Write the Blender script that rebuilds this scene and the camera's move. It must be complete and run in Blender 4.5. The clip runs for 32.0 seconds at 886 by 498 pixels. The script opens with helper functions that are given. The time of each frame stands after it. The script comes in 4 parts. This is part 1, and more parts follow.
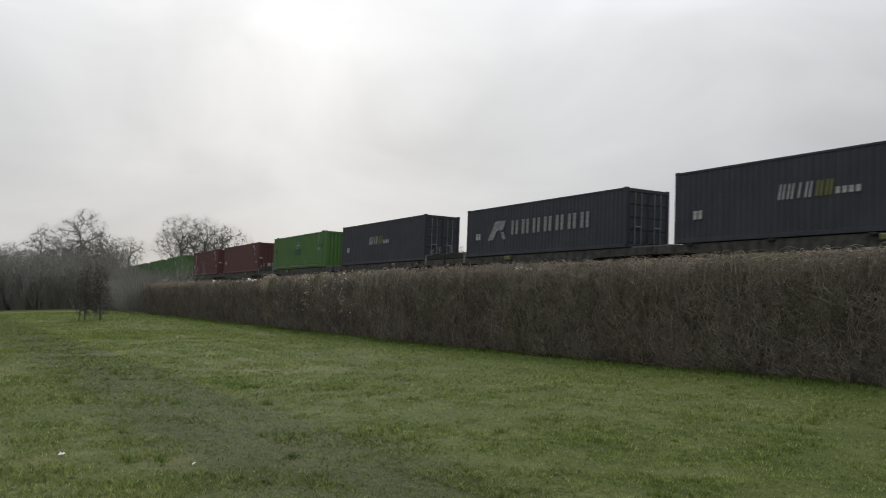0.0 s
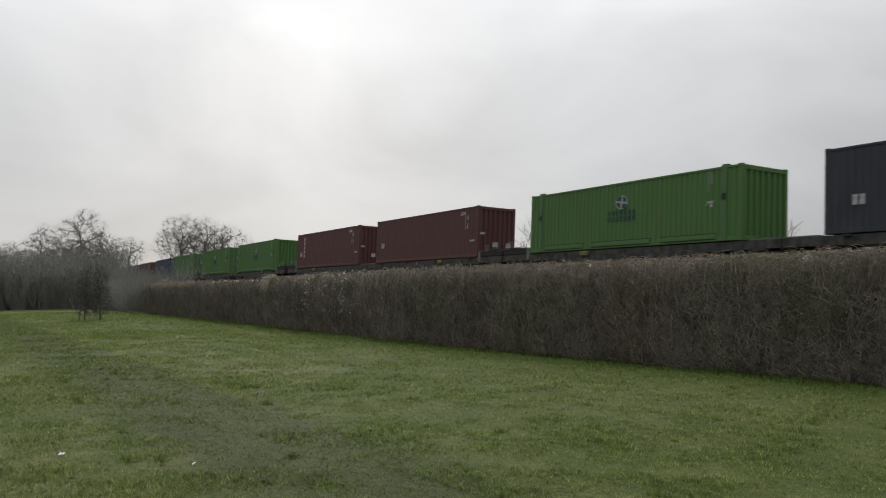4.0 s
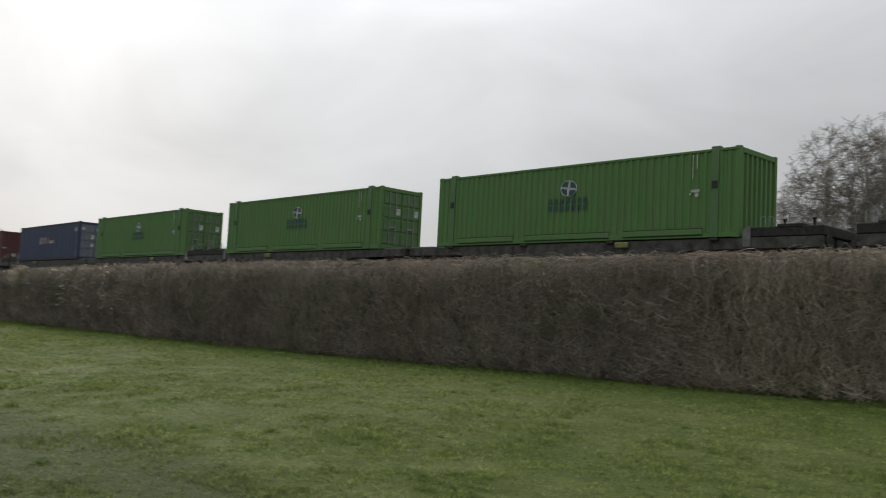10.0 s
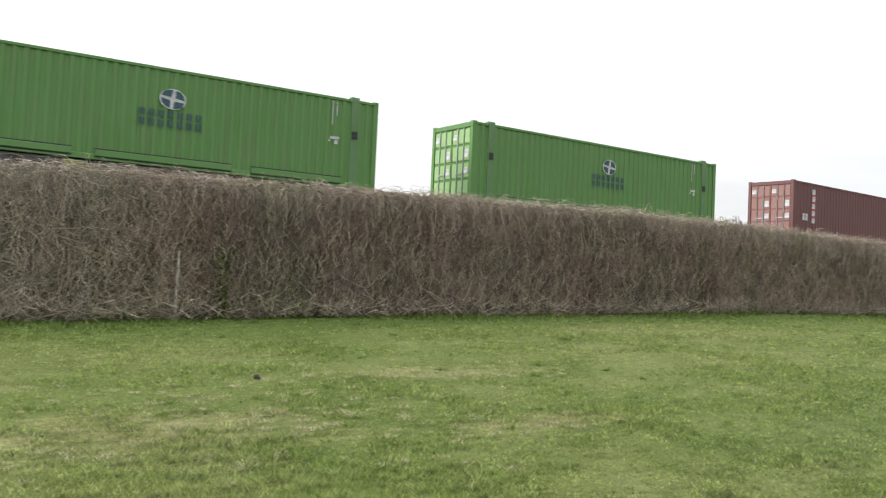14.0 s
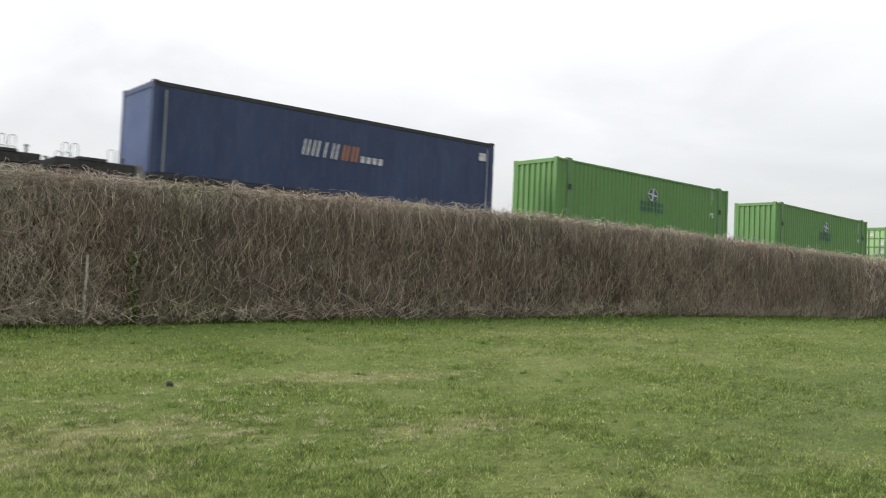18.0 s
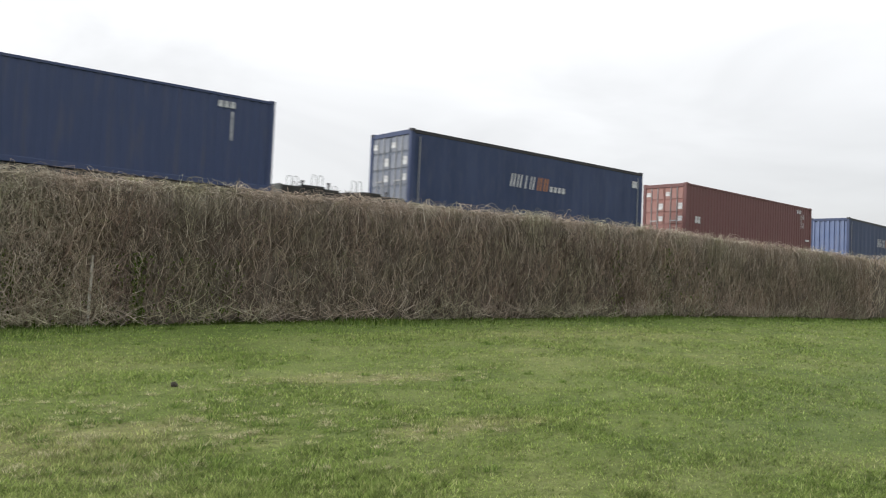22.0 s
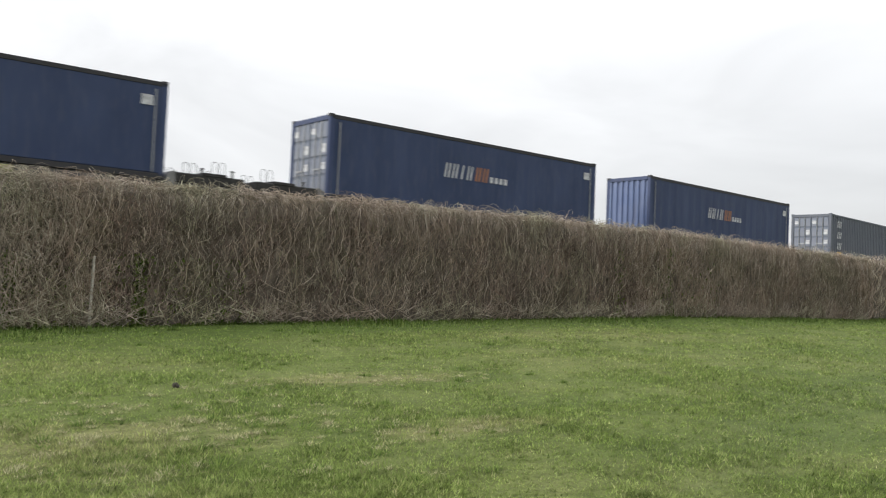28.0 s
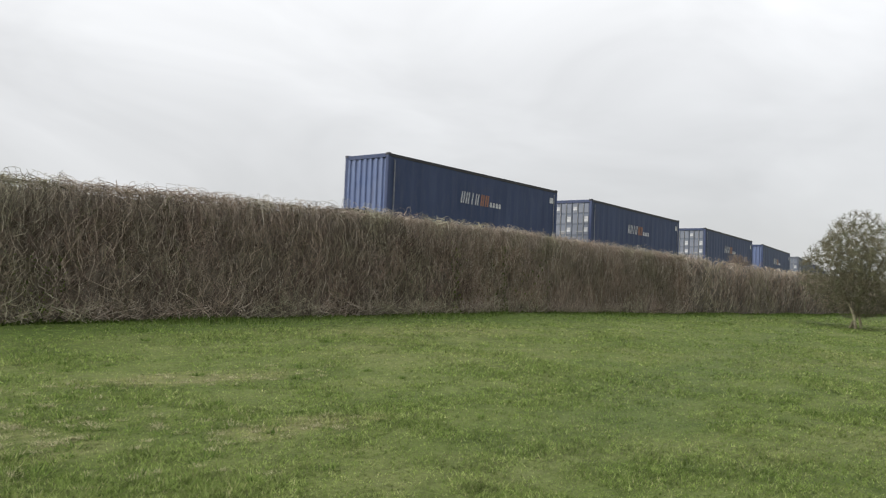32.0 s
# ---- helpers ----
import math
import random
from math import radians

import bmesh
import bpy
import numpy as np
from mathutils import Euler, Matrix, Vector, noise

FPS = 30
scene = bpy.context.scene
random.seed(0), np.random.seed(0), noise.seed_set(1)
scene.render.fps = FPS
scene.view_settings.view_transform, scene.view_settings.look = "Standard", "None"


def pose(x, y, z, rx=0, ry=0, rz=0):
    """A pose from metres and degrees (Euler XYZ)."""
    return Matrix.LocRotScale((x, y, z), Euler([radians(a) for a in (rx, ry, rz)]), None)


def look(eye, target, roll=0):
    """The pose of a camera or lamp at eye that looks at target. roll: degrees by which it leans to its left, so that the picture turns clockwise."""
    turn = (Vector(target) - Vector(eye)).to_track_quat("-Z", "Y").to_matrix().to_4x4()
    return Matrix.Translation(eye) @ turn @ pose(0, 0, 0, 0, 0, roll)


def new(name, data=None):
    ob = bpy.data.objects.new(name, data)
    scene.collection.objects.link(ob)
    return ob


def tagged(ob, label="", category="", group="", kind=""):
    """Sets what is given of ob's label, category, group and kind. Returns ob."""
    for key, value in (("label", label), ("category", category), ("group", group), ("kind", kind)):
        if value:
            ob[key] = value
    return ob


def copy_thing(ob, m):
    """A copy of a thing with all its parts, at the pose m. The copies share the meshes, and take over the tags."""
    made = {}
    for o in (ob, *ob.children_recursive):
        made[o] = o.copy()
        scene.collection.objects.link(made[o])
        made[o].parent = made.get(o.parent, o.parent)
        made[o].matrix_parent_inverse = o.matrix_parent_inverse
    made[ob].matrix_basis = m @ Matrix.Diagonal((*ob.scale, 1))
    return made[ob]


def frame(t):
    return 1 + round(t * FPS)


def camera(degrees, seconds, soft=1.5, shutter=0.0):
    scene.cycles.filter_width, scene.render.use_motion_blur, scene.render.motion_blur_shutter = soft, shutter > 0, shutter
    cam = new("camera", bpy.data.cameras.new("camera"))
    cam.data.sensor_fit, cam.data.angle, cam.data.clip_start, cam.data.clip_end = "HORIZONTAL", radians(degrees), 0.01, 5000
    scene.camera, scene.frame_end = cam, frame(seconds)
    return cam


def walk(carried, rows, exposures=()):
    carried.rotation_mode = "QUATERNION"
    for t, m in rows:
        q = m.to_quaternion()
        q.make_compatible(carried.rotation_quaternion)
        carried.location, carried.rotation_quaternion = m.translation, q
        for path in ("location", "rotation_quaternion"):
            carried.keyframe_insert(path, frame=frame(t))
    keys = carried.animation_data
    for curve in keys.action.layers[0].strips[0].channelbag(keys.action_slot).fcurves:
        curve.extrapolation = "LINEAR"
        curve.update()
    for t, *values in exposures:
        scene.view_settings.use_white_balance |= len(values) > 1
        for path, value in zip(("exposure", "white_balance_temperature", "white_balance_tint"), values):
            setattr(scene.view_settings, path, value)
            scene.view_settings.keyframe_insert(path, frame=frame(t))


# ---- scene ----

# The eye stands 1.6 m over the meadow at the origin. The railway runs along +x, about 26 m off, on a low embankment behind a cut hedge.
EYE = Vector((0.0, 0.0, 1.6))
TRACK_Y, FLOOR_Z, GRADE = 25.553, 4.538, -0.00876


def aim(yaw, lift, lean):
    """The pose of the camera at EYE: yaw to the right of +y, lift over the level, lean to its left."""
    a, b = radians(yaw), radians(lift)
    way = Vector((math.sin(a) * math.cos(b), math.cos(a) * math.cos(b), math.sin(b)))
    return look(EYE, EYE + way * 10, lean)


cam = camera(53.34, 32.0, soft=1.1, shutter=0.32)
PAN = [(0, -60.49, 4.28, 1.94), (7, -60.49, 4.28, 1.94), (7.5, -59.09, 4.34, 2.01), (8, -59.04, 4.36, 2.10), (8.5, -58.06, 4.39, 2.13),
       (9, -55.91, 4.41, 2.23), (9.5, -52.36, 4.48, 2.25), (10, -45.96, 4.75, 2.56), (10.5, -37.64, 4.82, 2.55), (11, -28.04, 5.05, 2.53),
       (11.5, -15.87, 5.62, 2.74), (12, -3.66, 6.03, 3.02), (12.5, 8.01, 6.26, 3.08), (13, 17.87, 3.77, 2.73), (13.5, 26.74, 2.35, 2.43),
       (14, 32.56, 1.94, 2.18), (14.5, 36.77, 1.98, 2.11), (16.5, 39.13, 2.35, 2.07), (17, 38.20, 2.36, 2.08), (17.5, 37.88, 2.39, 2.07),
       (19, 37.72, 2.40, 2.08), (21, 37.61, 2.43, 2.07), (23, 37.51, 2.43, 2.07), (25, 37.46, 2.43, 2.06), (27.5, 37.46, 2.45, 2.02),
       (28.5, 37.48, 2.49, 2.06), (29, 37.66, 2.55, 2.06), (29.5, 38.90, 2.74, 2.05), (30, 40.71, 2.62, 2.02), (30.5, 42.78, 2.58, 1.96),
       (31, 44.53, 2.60, 1.95), (31.5, 46.09, 2.63, 1.99), (32, 47.93, 2.61, 1.93)]
EXPOSURES = [(0, -0.95), (8.5, -0.99), (10, -0.85), (11, -0.5), (12, -0.08), (13, 0.24), (13.5, 0.42), (14, 0.52), (14.5, 0.46), (16.5, 0.25), (30, 0.25), (31, 0.22), (32, 0.03)]
walk(cam, [(t, aim(a, b, c)) for t, a, b, c in PAN], EXPOSURES)

# ---------------------------------------------------------------- sky and sun
SUN_AZ, SUN_EL = radians(-71), radians(20)
SUN_WAY = Vector((math.sin(SUN_AZ) * math.cos(SUN_EL), math.cos(SUN_AZ) * math.cos(SUN_EL), math.sin(SUN_EL)))


def build_sky():
    world = bpy.data.worlds.new("overcast_sky")
    scene.world = world
    world.use_nodes = True
    nt = world.node_tree
    nt.nodes.clear()
    N = lambda kind, **kw: mknode(nt, kind, **kw)
    out, bg = N("ShaderNodeOutputWorld"), N("ShaderNodeBackground")
    bg.inputs["Strength"].default_value = 0.1
    sky = N("ShaderNodeTexSky")
    sky.sky_type, sky.sun_disc, sky.sun_elevation, sky.sun_rotation = "NISHITA", False, SUN_EL, SUN_AZ
    co = N("ShaderNodeTexCoord")
    dot = N("ShaderNodeVectorMath", operation="DOT_PRODUCT")
    dot.inputs[1].default_value = SUN_WAY
    nt.links.new(co.outputs["Generated"], dot.inputs[0])
    half = maths(nt, "MULTIPLY_ADD", dot.outputs["Value"], 0.5, 0.5)
    glow = maths(nt, "POWER", half, 9.0)
    sep = N("ShaderNodeSeparateXYZ")
    nt.links.new(co.outputs["Generated"], sep.inputs[0])
    up = maths(nt, "MAXIMUM", sep.outputs["Z"], 0.0)
    rise = maths(nt, "MULTIPLY_ADD", maths(nt, "POWER", up, 2.0), 3.2, 0.70)
    warp = N("ShaderNodeMapping")
    warp.inputs["Scale"].default_value = (1.6, 1.6, 3.6)
    nt.links.new(co.outputs["Generated"], warp.inputs[0])
    cloud = N("ShaderNodeTexNoise")
    for key, v in (("Scale", 1.9), ("Detail", 4.5), ("Roughness", 0.52), ("Distortion", 0.6)):
        cloud.inputs[key].default_value = v
    nt.links.new(warp.outputs[0], cloud.inputs["Vector"])
    soft = maths(nt, "MULTIPLY_ADD", cloud.outputs["Fac"], 0.6, 0.705)
    base = maths(nt, "MULTIPLY_ADD", glow, 8.6, 10.2)
    lum = maths(nt, "MULTIPLY", maths(nt, "MULTIPLY", base, rise), soft)
    tint = N("ShaderNodeVectorMath", operation="SCALE")
    tint.inputs[0].default_value = (0.972, 0.982, 1.0)
    nt.links.new(lum, tint.inputs["Scale"])
    mix = N("ShaderNodeMix", data_type="RGBA")
    mix.inputs["Factor"].default_value = 0.93
    nt.links.new(sky.outputs["Color"], mix.inputs["A"])
    nt.links.new(tint.outputs["Vector"], mix.inputs["B"])
    nt.links.new(mix.outputs["Result"], bg.inputs["Color"])
    nt.links.new(bg.outputs[0], out.inputs[0])
    sun = new("sun", bpy.data.lights.new("sun", "SUN"))
    sun.data.energy, sun.data.angle, sun.data.color = 2.9, radians(22), (1.0, 0.96, 0.9)
    sun.matrix_world = look(SUN_WAY * 100, (0, 0, 0))


def mknode(nt, kind, **kw):
    n = nt.nodes.new(kind)
    if "operation" in kw:
        n.operation = kw["operation"]
    if "data_type" in kw:
        n.data_type = kw["data_type"]
    return n


def maths(nt, op, a, b=None, c=None):
    """A math node; a, b and c are sockets or numbers."""
    n = mknode(nt, "ShaderNodeMath", operation=op)
    for i, v in enumerate((a, b, c)):
        if v is None:
            continue
        if isinstance(v, (int, float)):
            n.inputs[i].default_value = v
        else:
            nt.links.new(v, n.inputs[i])
    return n.outputs[0]


build_sky()

# ---------------------------------------------------------------- materials


def shader(name, rough=0.6, metal=0.0, spec=0.5):
    m = bpy.data.materials.new(name)
    m.use_nodes = True
    b = m.node_tree.nodes["Principled BSDF"]
    b.inputs["Roughness"].default_value, b.inputs["Metallic"].default_value = rough, metal
    b.inputs["Specular IOR Level"].default_value = spec
    return m, m.node_tree, b


def noise_fac(nt, scale, detail=3, rough=0.55, stretch=(1, 1, 1), coord="Object"):
    co, mp, nz = mknode(nt, "ShaderNodeTexCoord"), mknode(nt, "ShaderNodeMapping"), mknode(nt, "ShaderNodeTexNoise")
    mp.inputs["Scale"].default_value = stretch
    nz.inputs["Scale"].default_value, nz.inputs["Detail"].default_value, nz.inputs["Roughness"].default_value = scale, detail, rough
    nt.links.new(co.outputs[coord], mp.inputs[0])
    nt.links.new(mp.outputs[0], nz.inputs["Vector"])
    return nz.outputs["Fac"]


def ramp(nt, fac, stops):
    r = mknode(nt, "ShaderNodeValToRGB")
    els = r.color_ramp.elements
    while len(els) < len(stops):
        els.new(0.5)
    for e, (p, c) in zip(els, stops):
        e.position, e.color = p, (*c, 1)
    nt.links.new(fac, r.inputs[0])
    return r.outputs[0]


def blend(nt, fac, a, b, mode="MIX"):
    m = mknode(nt, "ShaderNodeMix", data_type="RGBA")
    m.blend_type = mode
    for key, v in (("Factor", fac), ("A", a), ("B", b)):
        if isinstance(v, (int, float)):
            m.inputs[key].default_value = v
        elif isinstance(v, tuple):
            m.inputs[key].default_value = (*v, 1)
        else:
            nt.links.new(v, m.inputs[key])
    return m.outputs["Result"]


def bump(nt, b, height, strength=0.4, dist=0.02):
    n = mknode(nt, "ShaderNodeBump")
    n.inputs["Strength"].default_value, n.inputs["Distance"].default_value = strength, dist
    nt.links.new(height, n.inputs["Height"])
    nt.links.new(n.outputs[0], b.inputs["Normal"])


def paint(name, colour, rough=0.58, dirt=(0.09, 0.075, 0.06), amount=0.3, fade=0.12):
    """Weathered steel paint: fading in broad clouds, grime in streaks that run down, a fine grain."""
    m, nt, b = shader(name, rough, spec=0.3)
    pale = tuple(min(1, c * (1 - fade) + 0.35 * fade) for c in colour)
    broad = noise_fac(nt, 0.8, 3)
    base = ramp(nt, broad, [(0.3, colour), (0.75, pale)])
    streak = noise_fac(nt, 5.0, 4, 0.6, (1.0, 1.0, 0.09))
    mask = maths(nt, "MULTIPLY", ramp(nt, streak, [(0.52, (0, 0, 0)), (0.75, (1, 1, 1))]), amount)
    grime = noise_fac(nt, 14, 3)
    both = maths(nt, "MULTIPLY_ADD", ramp(nt, grime, [(0.6, (0, 0, 0)), (0.8, (1, 1, 1))]), amount * 0.35, mask)
    nt.links.new(blend(nt, both, base, dirt), b.inputs["Base Color"])
    rr = maths(nt, "MULTIPLY_ADD", both, 0.35, rough)
    nt.links.new(rr, b.inputs["Roughness"])
    bump(nt, b, grime, 0.12, 0.004)
    return m


def cloth(name, colour):
    m, nt, b = shader(name, 0.6, spec=0.22)
    broad = noise_fac(nt, 0.7, 3, 0.5, (1, 1, 0.5))
    pale = tuple(c * 1.25 + 0.006 for c in colour)
    base = ramp(nt, broad, [(0.3, colour), (0.75, pale)])
    grime = noise_fac(nt, 6, 4, 0.6, (1, 1, 0.2))
    nt.links.new(blend(nt, maths(nt, "MULTIPLY", ramp(nt, grime, [(0.5, (0, 0, 0)), (0.8, (1, 1, 1))]), 0.25), base, (0.08, 0.08, 0.085)), b.inputs["Base Color"])
    fold = noise_fac(nt, 2.2, 2, 0.4, (1, 1, 0.25))
    bump(nt, b, fold, 0.35, 0.05)
    return m


def bark(name, stops, mottle=9.0, low=0.25):
    m, nt, b = shader(name, 0.85, spec=0.2)
    geo = mknode(nt, "ShaderNodeNewGeometry")
    col = ramp(nt, geo.outputs["Random Per Island"], stops)
    nz = noise_fac(nt, mottle, 3)
    wide = noise_fac(nt, mottle * 0.3, 3)
    col = blend(nt, 0.8, col, ramp(nt, wide, [(0.36, (0.97, 0.9, 0.85)), (0.5, (1, 1, 1)), (0.64, (0.9, 1.0, 0.82))]), "MULTIPLY")
    nt.links.new(blend(nt, 0.7, col, ramp(nt, nz, [(0.32, (low, low, low)), (0.66, (1, 1, 1))]), "MULTIPLY"), b.inputs["Base Color"])
    return m


def plain(name, colour, rough=0.6, metal=0.0, vary=0.25, scale=6.0):
    m, nt, b = shader(name, rough, metal, 0.25)
    nz = noise_fac(nt, scale, 4)
    dark = tuple(c * (1 - vary) for c in colour)
    pale = tuple(min(1, c * (1 + vary)) for c in colour)
    nt.links.new(ramp(nt, nz, [(0.3, dark), (0.7, pale)]), b.inputs["Base Color"])
    bump(nt, b, nz, 0.15, 0.005)
    return m


def turf(nt):
    """The meadow's colour at a place: dark and fresh green, yellower growth, pale straw in patches and thin streaks, a trodden band."""
    mid = noise_fac(nt, 0.9, 5, 0.62, (0.8, 1.5, 1))
    a = ramp(nt, mid, [(0.3, (0.054, 0.076, 0.017)), (0.5, (0.076, 0.098, 0.025)), (0.7, (0.102, 0.119, 0.04))])
    big = noise_fac(nt, 0.16, 4, 0.65, (0.7, 1.6, 1))
    straw = ramp(nt, big, [(0.5, (0, 0, 0)), (0.68, (1, 1, 1))])
    speck = ramp(nt, noise_fac(nt, 2.6, 4, 0.7), [(0.5, (0, 0, 0)), (0.72, (1, 1, 1))])
    a = blend(nt, maths(nt, "MULTIPLY", straw, maths(nt, "MULTIPLY_ADD", speck, 0.5, 0.25)), a, (0.2, 0.18, 0.09))
    co, sep = mknode(nt, "ShaderNodeTexCoord"), mknode(nt, "ShaderNodeSeparateXYZ")
    nt.links.new(co.outputs["Object"], sep.inputs[0])
    ragged = noise_fac(nt, 1.9, 5, 0.7, (0.8, 1.4, 1))
    for px, py, rx, ry in ((1.9, 7.0, 1.5, 0.9), (5.9, 9.1, 1.6, 0.45), (-0.6, 9.6, 1.6, 0.7), (5.2, 6.3, 0.9, 0.4)):
        ex = maths(nt, "MULTIPLY", maths(nt, "SUBTRACT", sep.outputs["X"], px), 1 / rx)
        ey = maths(nt, "MULTIPLY", maths(nt, "SUBTRACT", sep.outputs["Y"], py), 1 / ry)
        d2 = maths(nt, "ADD", maths(nt, "MULTIPLY", ex, ex), maths(nt, "MULTIPLY", ey, ey))
        near = maths(nt, "ADD", maths(nt, "MULTIPLY", d2, 0.22), maths(nt, "MULTIPLY_ADD", ragged, -1.0, 0.72))
        a = blend(nt, ramp(nt, near, [(0.18, (0.6, 0.6, 0.6)), (0.5, (0, 0, 0))]), a, (0.185, 0.165, 0.085))
    wander = maths(nt, "MULTIPLY_ADD", noise_fac(nt, 0.14, 4, 0.6), 1.4, -0.7)
    across = maths(nt, "ADD", sep.outputs["Y"], wander)
    off = maths(nt, "ABSOLUTE", maths(nt, "SUBTRACT", across, 3.3))
    worn = ramp(nt, maths(nt, "MULTIPLY", off, 0.4), [(0.3, (1, 1, 1)), (0.62, (0, 0, 0))])
    worn = maths(nt, "MULTIPLY", worn, maths(nt, "MULTIPLY_ADD", noise_fac(nt, 0.6, 4, 0.6), 1.2, 0.25))
    west = maths(nt, "MULTIPLY_ADD", sep.outputs["X"], -0.25, -0.6)
    west = ramp(nt, west, [(0.0, (0, 0, 0)), (1.0, (1, 1, 1))])
    worn = maths(nt, "MULTIPLY", worn, west)
    a = blend(nt, worn, a, (0.05, 0.062, 0.021))
    east = maths(nt, "MULTIPLY_ADD", sep.outputs["X"], -0.26, maths(nt, "ADD", across, -2.9))
    east = ramp(nt, maths(nt, "ABSOLUTE", east), [(0.35, (0.32, 0.32, 0.32)), (1.0, (0, 0, 0))])
    east = maths(nt, "MULTIPLY", east, ramp(nt, maths(nt, "MULTIPLY", sep.outputs["X"], 0.1), [(0.45, (0, 0, 0)), (0.8, (1, 1, 1))]))
    a = blend(nt, east, a, (0.05, 0.07, 0.024))
    lush = maths(nt, "MULTIPLY_ADD", wander, 0.8, sep.outputs["Y"])
    lush = ramp(nt, maths(nt, "MULTIPLY_ADD", lush, 0.5, -6.3), [(0.0, (0, 0, 0)), (0.6, (0.7, 0.7, 0.7))])
    a = blend(nt, lush, a, (0.058, 0.088, 0.018))
    edge = maths(nt, "MULTIPLY_ADD", sep.outputs["X"], 0.0228, maths(nt, "MULTIPLY_ADD", wander, 0.12, sep.outputs["Y"]))
    lip = maths(nt, "ABSOLUTE", maths(nt, "SUBTRACT", edge, 4.15))
    lip = maths(nt, "MULTIPLY", ramp(nt, lip, [(0.03, (1, 1, 1)), (0.22, (0, 0, 0))]), maths(nt, "MULTIPLY_ADD", noise_fac(nt, 0.5, 3), 1.0, 0.1))
    lip = maths(nt, "MULTIPLY", lip, ramp(nt, maths(nt, "MULTIPLY_ADD", sep.outputs["X"], -0.1, -1.3), [(0.0, (0, 0, 0)), (0.15, (1, 1, 1))]))
    return blend(nt, lip, a, (0.115, 0.125, 0.03))


def meadow():
    m, nt, b = shader("mown_grass", 0.9, spec=0.1)
    fine = noise_fac(nt, 22, 4, 0.7)
    tuft_shade = noise_fac(nt, 5.5, 3, 0.6, (0.7, 1.3, 1))
    a = blend(nt, 1.0, turf(nt), (0.94, 0.94, 0.94), "MULTIPLY")
    a = blend(nt, 0.5, a, ramp(nt, fine, [(0.3, (0.3, 0.3, 0.28)), (0.68, (1.3, 1.3, 1.25))]), "MULTIPLY")
    grain = noise_fac(nt, 70, 3, 0.7)
    a = blend(nt, 0.55, a, ramp(nt, grain, [(0.34, (0.4, 0.42, 0.38)), (0.5, (1, 1, 1)), (0.66, (1.45, 1.42, 1.35))]), "MULTIPLY")
    # Noise darkens the gaps between tufts: shade put into the colour.
    a = blend(nt, 0.4, a, ramp(nt, tuft_shade, [(0.3, (0.45, 0.47, 0.45)), (0.6, (1.1, 1.1, 1.1))]), "MULTIPLY")
    nt.links.new(a, b.inputs["Base Color"])
    bump(nt, b, maths(nt, "ADD", fine, maths(nt, "MULTIPLY", tuft_shade, 2.0)), 0.7, 0.06)
    return m


def blades(name, stops, mown=True, share=0.5):
    """Thin leaves: light scatters back from them and through them alike."""
    m, nt, b = shader(name, 0.75, spec=0.2)
    geo = mknode(nt, "ShaderNodeNewGeometry")
    col = ramp(nt, geo.outputs["Random Per Island"], stops)
    if mown:
        col = blend(nt, share, col, turf(nt))
        # Dark and pale noise stands in for the blades' shading of each other.
        tuft_shade = noise_fac(nt, 7.0, 5, 0.72, (0.75, 1.25, 0.3))
        col = blend(nt, 1.0, col, ramp(nt, tuft_shade, [(0.34, (0.34, 0.36, 0.34)), (0.48, (0.92, 0.92, 0.92)), (0.66, (1.5, 1.47, 1.5))]), "MULTIPLY")
    col = blend(nt, 1.0, col, (1.68, 1.68, 1.68), "MULTIPLY")
    front, back, mix = mknode(nt, "ShaderNodeBsdfDiffuse"), mknode(nt, "ShaderNodeBsdfTranslucent"), mknode(nt, "ShaderNodeMixShader")
    mix.inputs[0].default_value = 0.5
    nt.links.new(col, front.inputs["Color"])
    nt.links.new(col, back.inputs["Color"])
    nt.links.new(front.outputs[0], mix.inputs[1])
    nt.links.new(back.outputs[0], mix.inputs[2])
    nt.nodes.remove(b)
    nt.links.new(mix.outputs[0], nt.nodes["Material Output"].inputs["Surface"])
    return m


M_GRASS = meadow()
M_BLADE = blades("grass_blades", [(0.0, (0.012, 0.026, 0.006)), (0.3, (0.048, 0.076, 0.018)), (0.65, (0.104, 0.14, 0.041)), (0.9, (0.16, 0.19, 0.08)), (0.97, (0.19, 0.178, 0.095)), (1.0, (0.24, 0.22, 0.14))])
M_LUSH = blades("long_grass", [(0.0, (0.024, 0.042, 0.01)), (0.6, (0.054, 0.082, 0.02)), (1.0, (0.1, 0.125, 0.036))], False)
M_STRAW = blades("dry_straw", [(0.0, (0.085, 0.085, 0.045)), (0.5, (0.15, 0.145, 0.082)), (1.0, (0.24, 0.225, 0.15))], False)
M_IVY = blades("ivy_leaf", [(0.0, (0.03, 0.05, 0.012)), (0.6, (0.06, 0.085, 0.02)), (1.0, (0.12, 0.13, 0.05))], False)
M_LEAF = blades("withered_leaf", [(0.0, (0.12, 0.1, 0.07)), (1.0, (0.36, 0.34, 0.3))], False)
M_TWIG = bark("hedge_twigs", [(0.0, (0.078, 0.06, 0.047)), (0.35, (0.17, 0.132, 0.103)), (0.6, (0.262, 0.21, 0.166)), (0.8, (0.215, 0.147, 0.118)), (0.92, (0.42, 0.355, 0.285)), (1.0, (0.15, 0.16, 0.075))], 1.3, 0.4)
M_TAN_TWIG = bark("tan_hedge_twigs", [(0.0, (0.1, 0.08, 0.06)), (0.35, (0.215, 0.172, 0.13)), (0.6, (0.325, 0.268, 0.205)), (0.8, (0.27, 0.2, 0.155)), (0.92, (0.5, 0.43, 0.34)), (1.0, (0.2, 0.21, 0.1))], 1.3, 0.4)
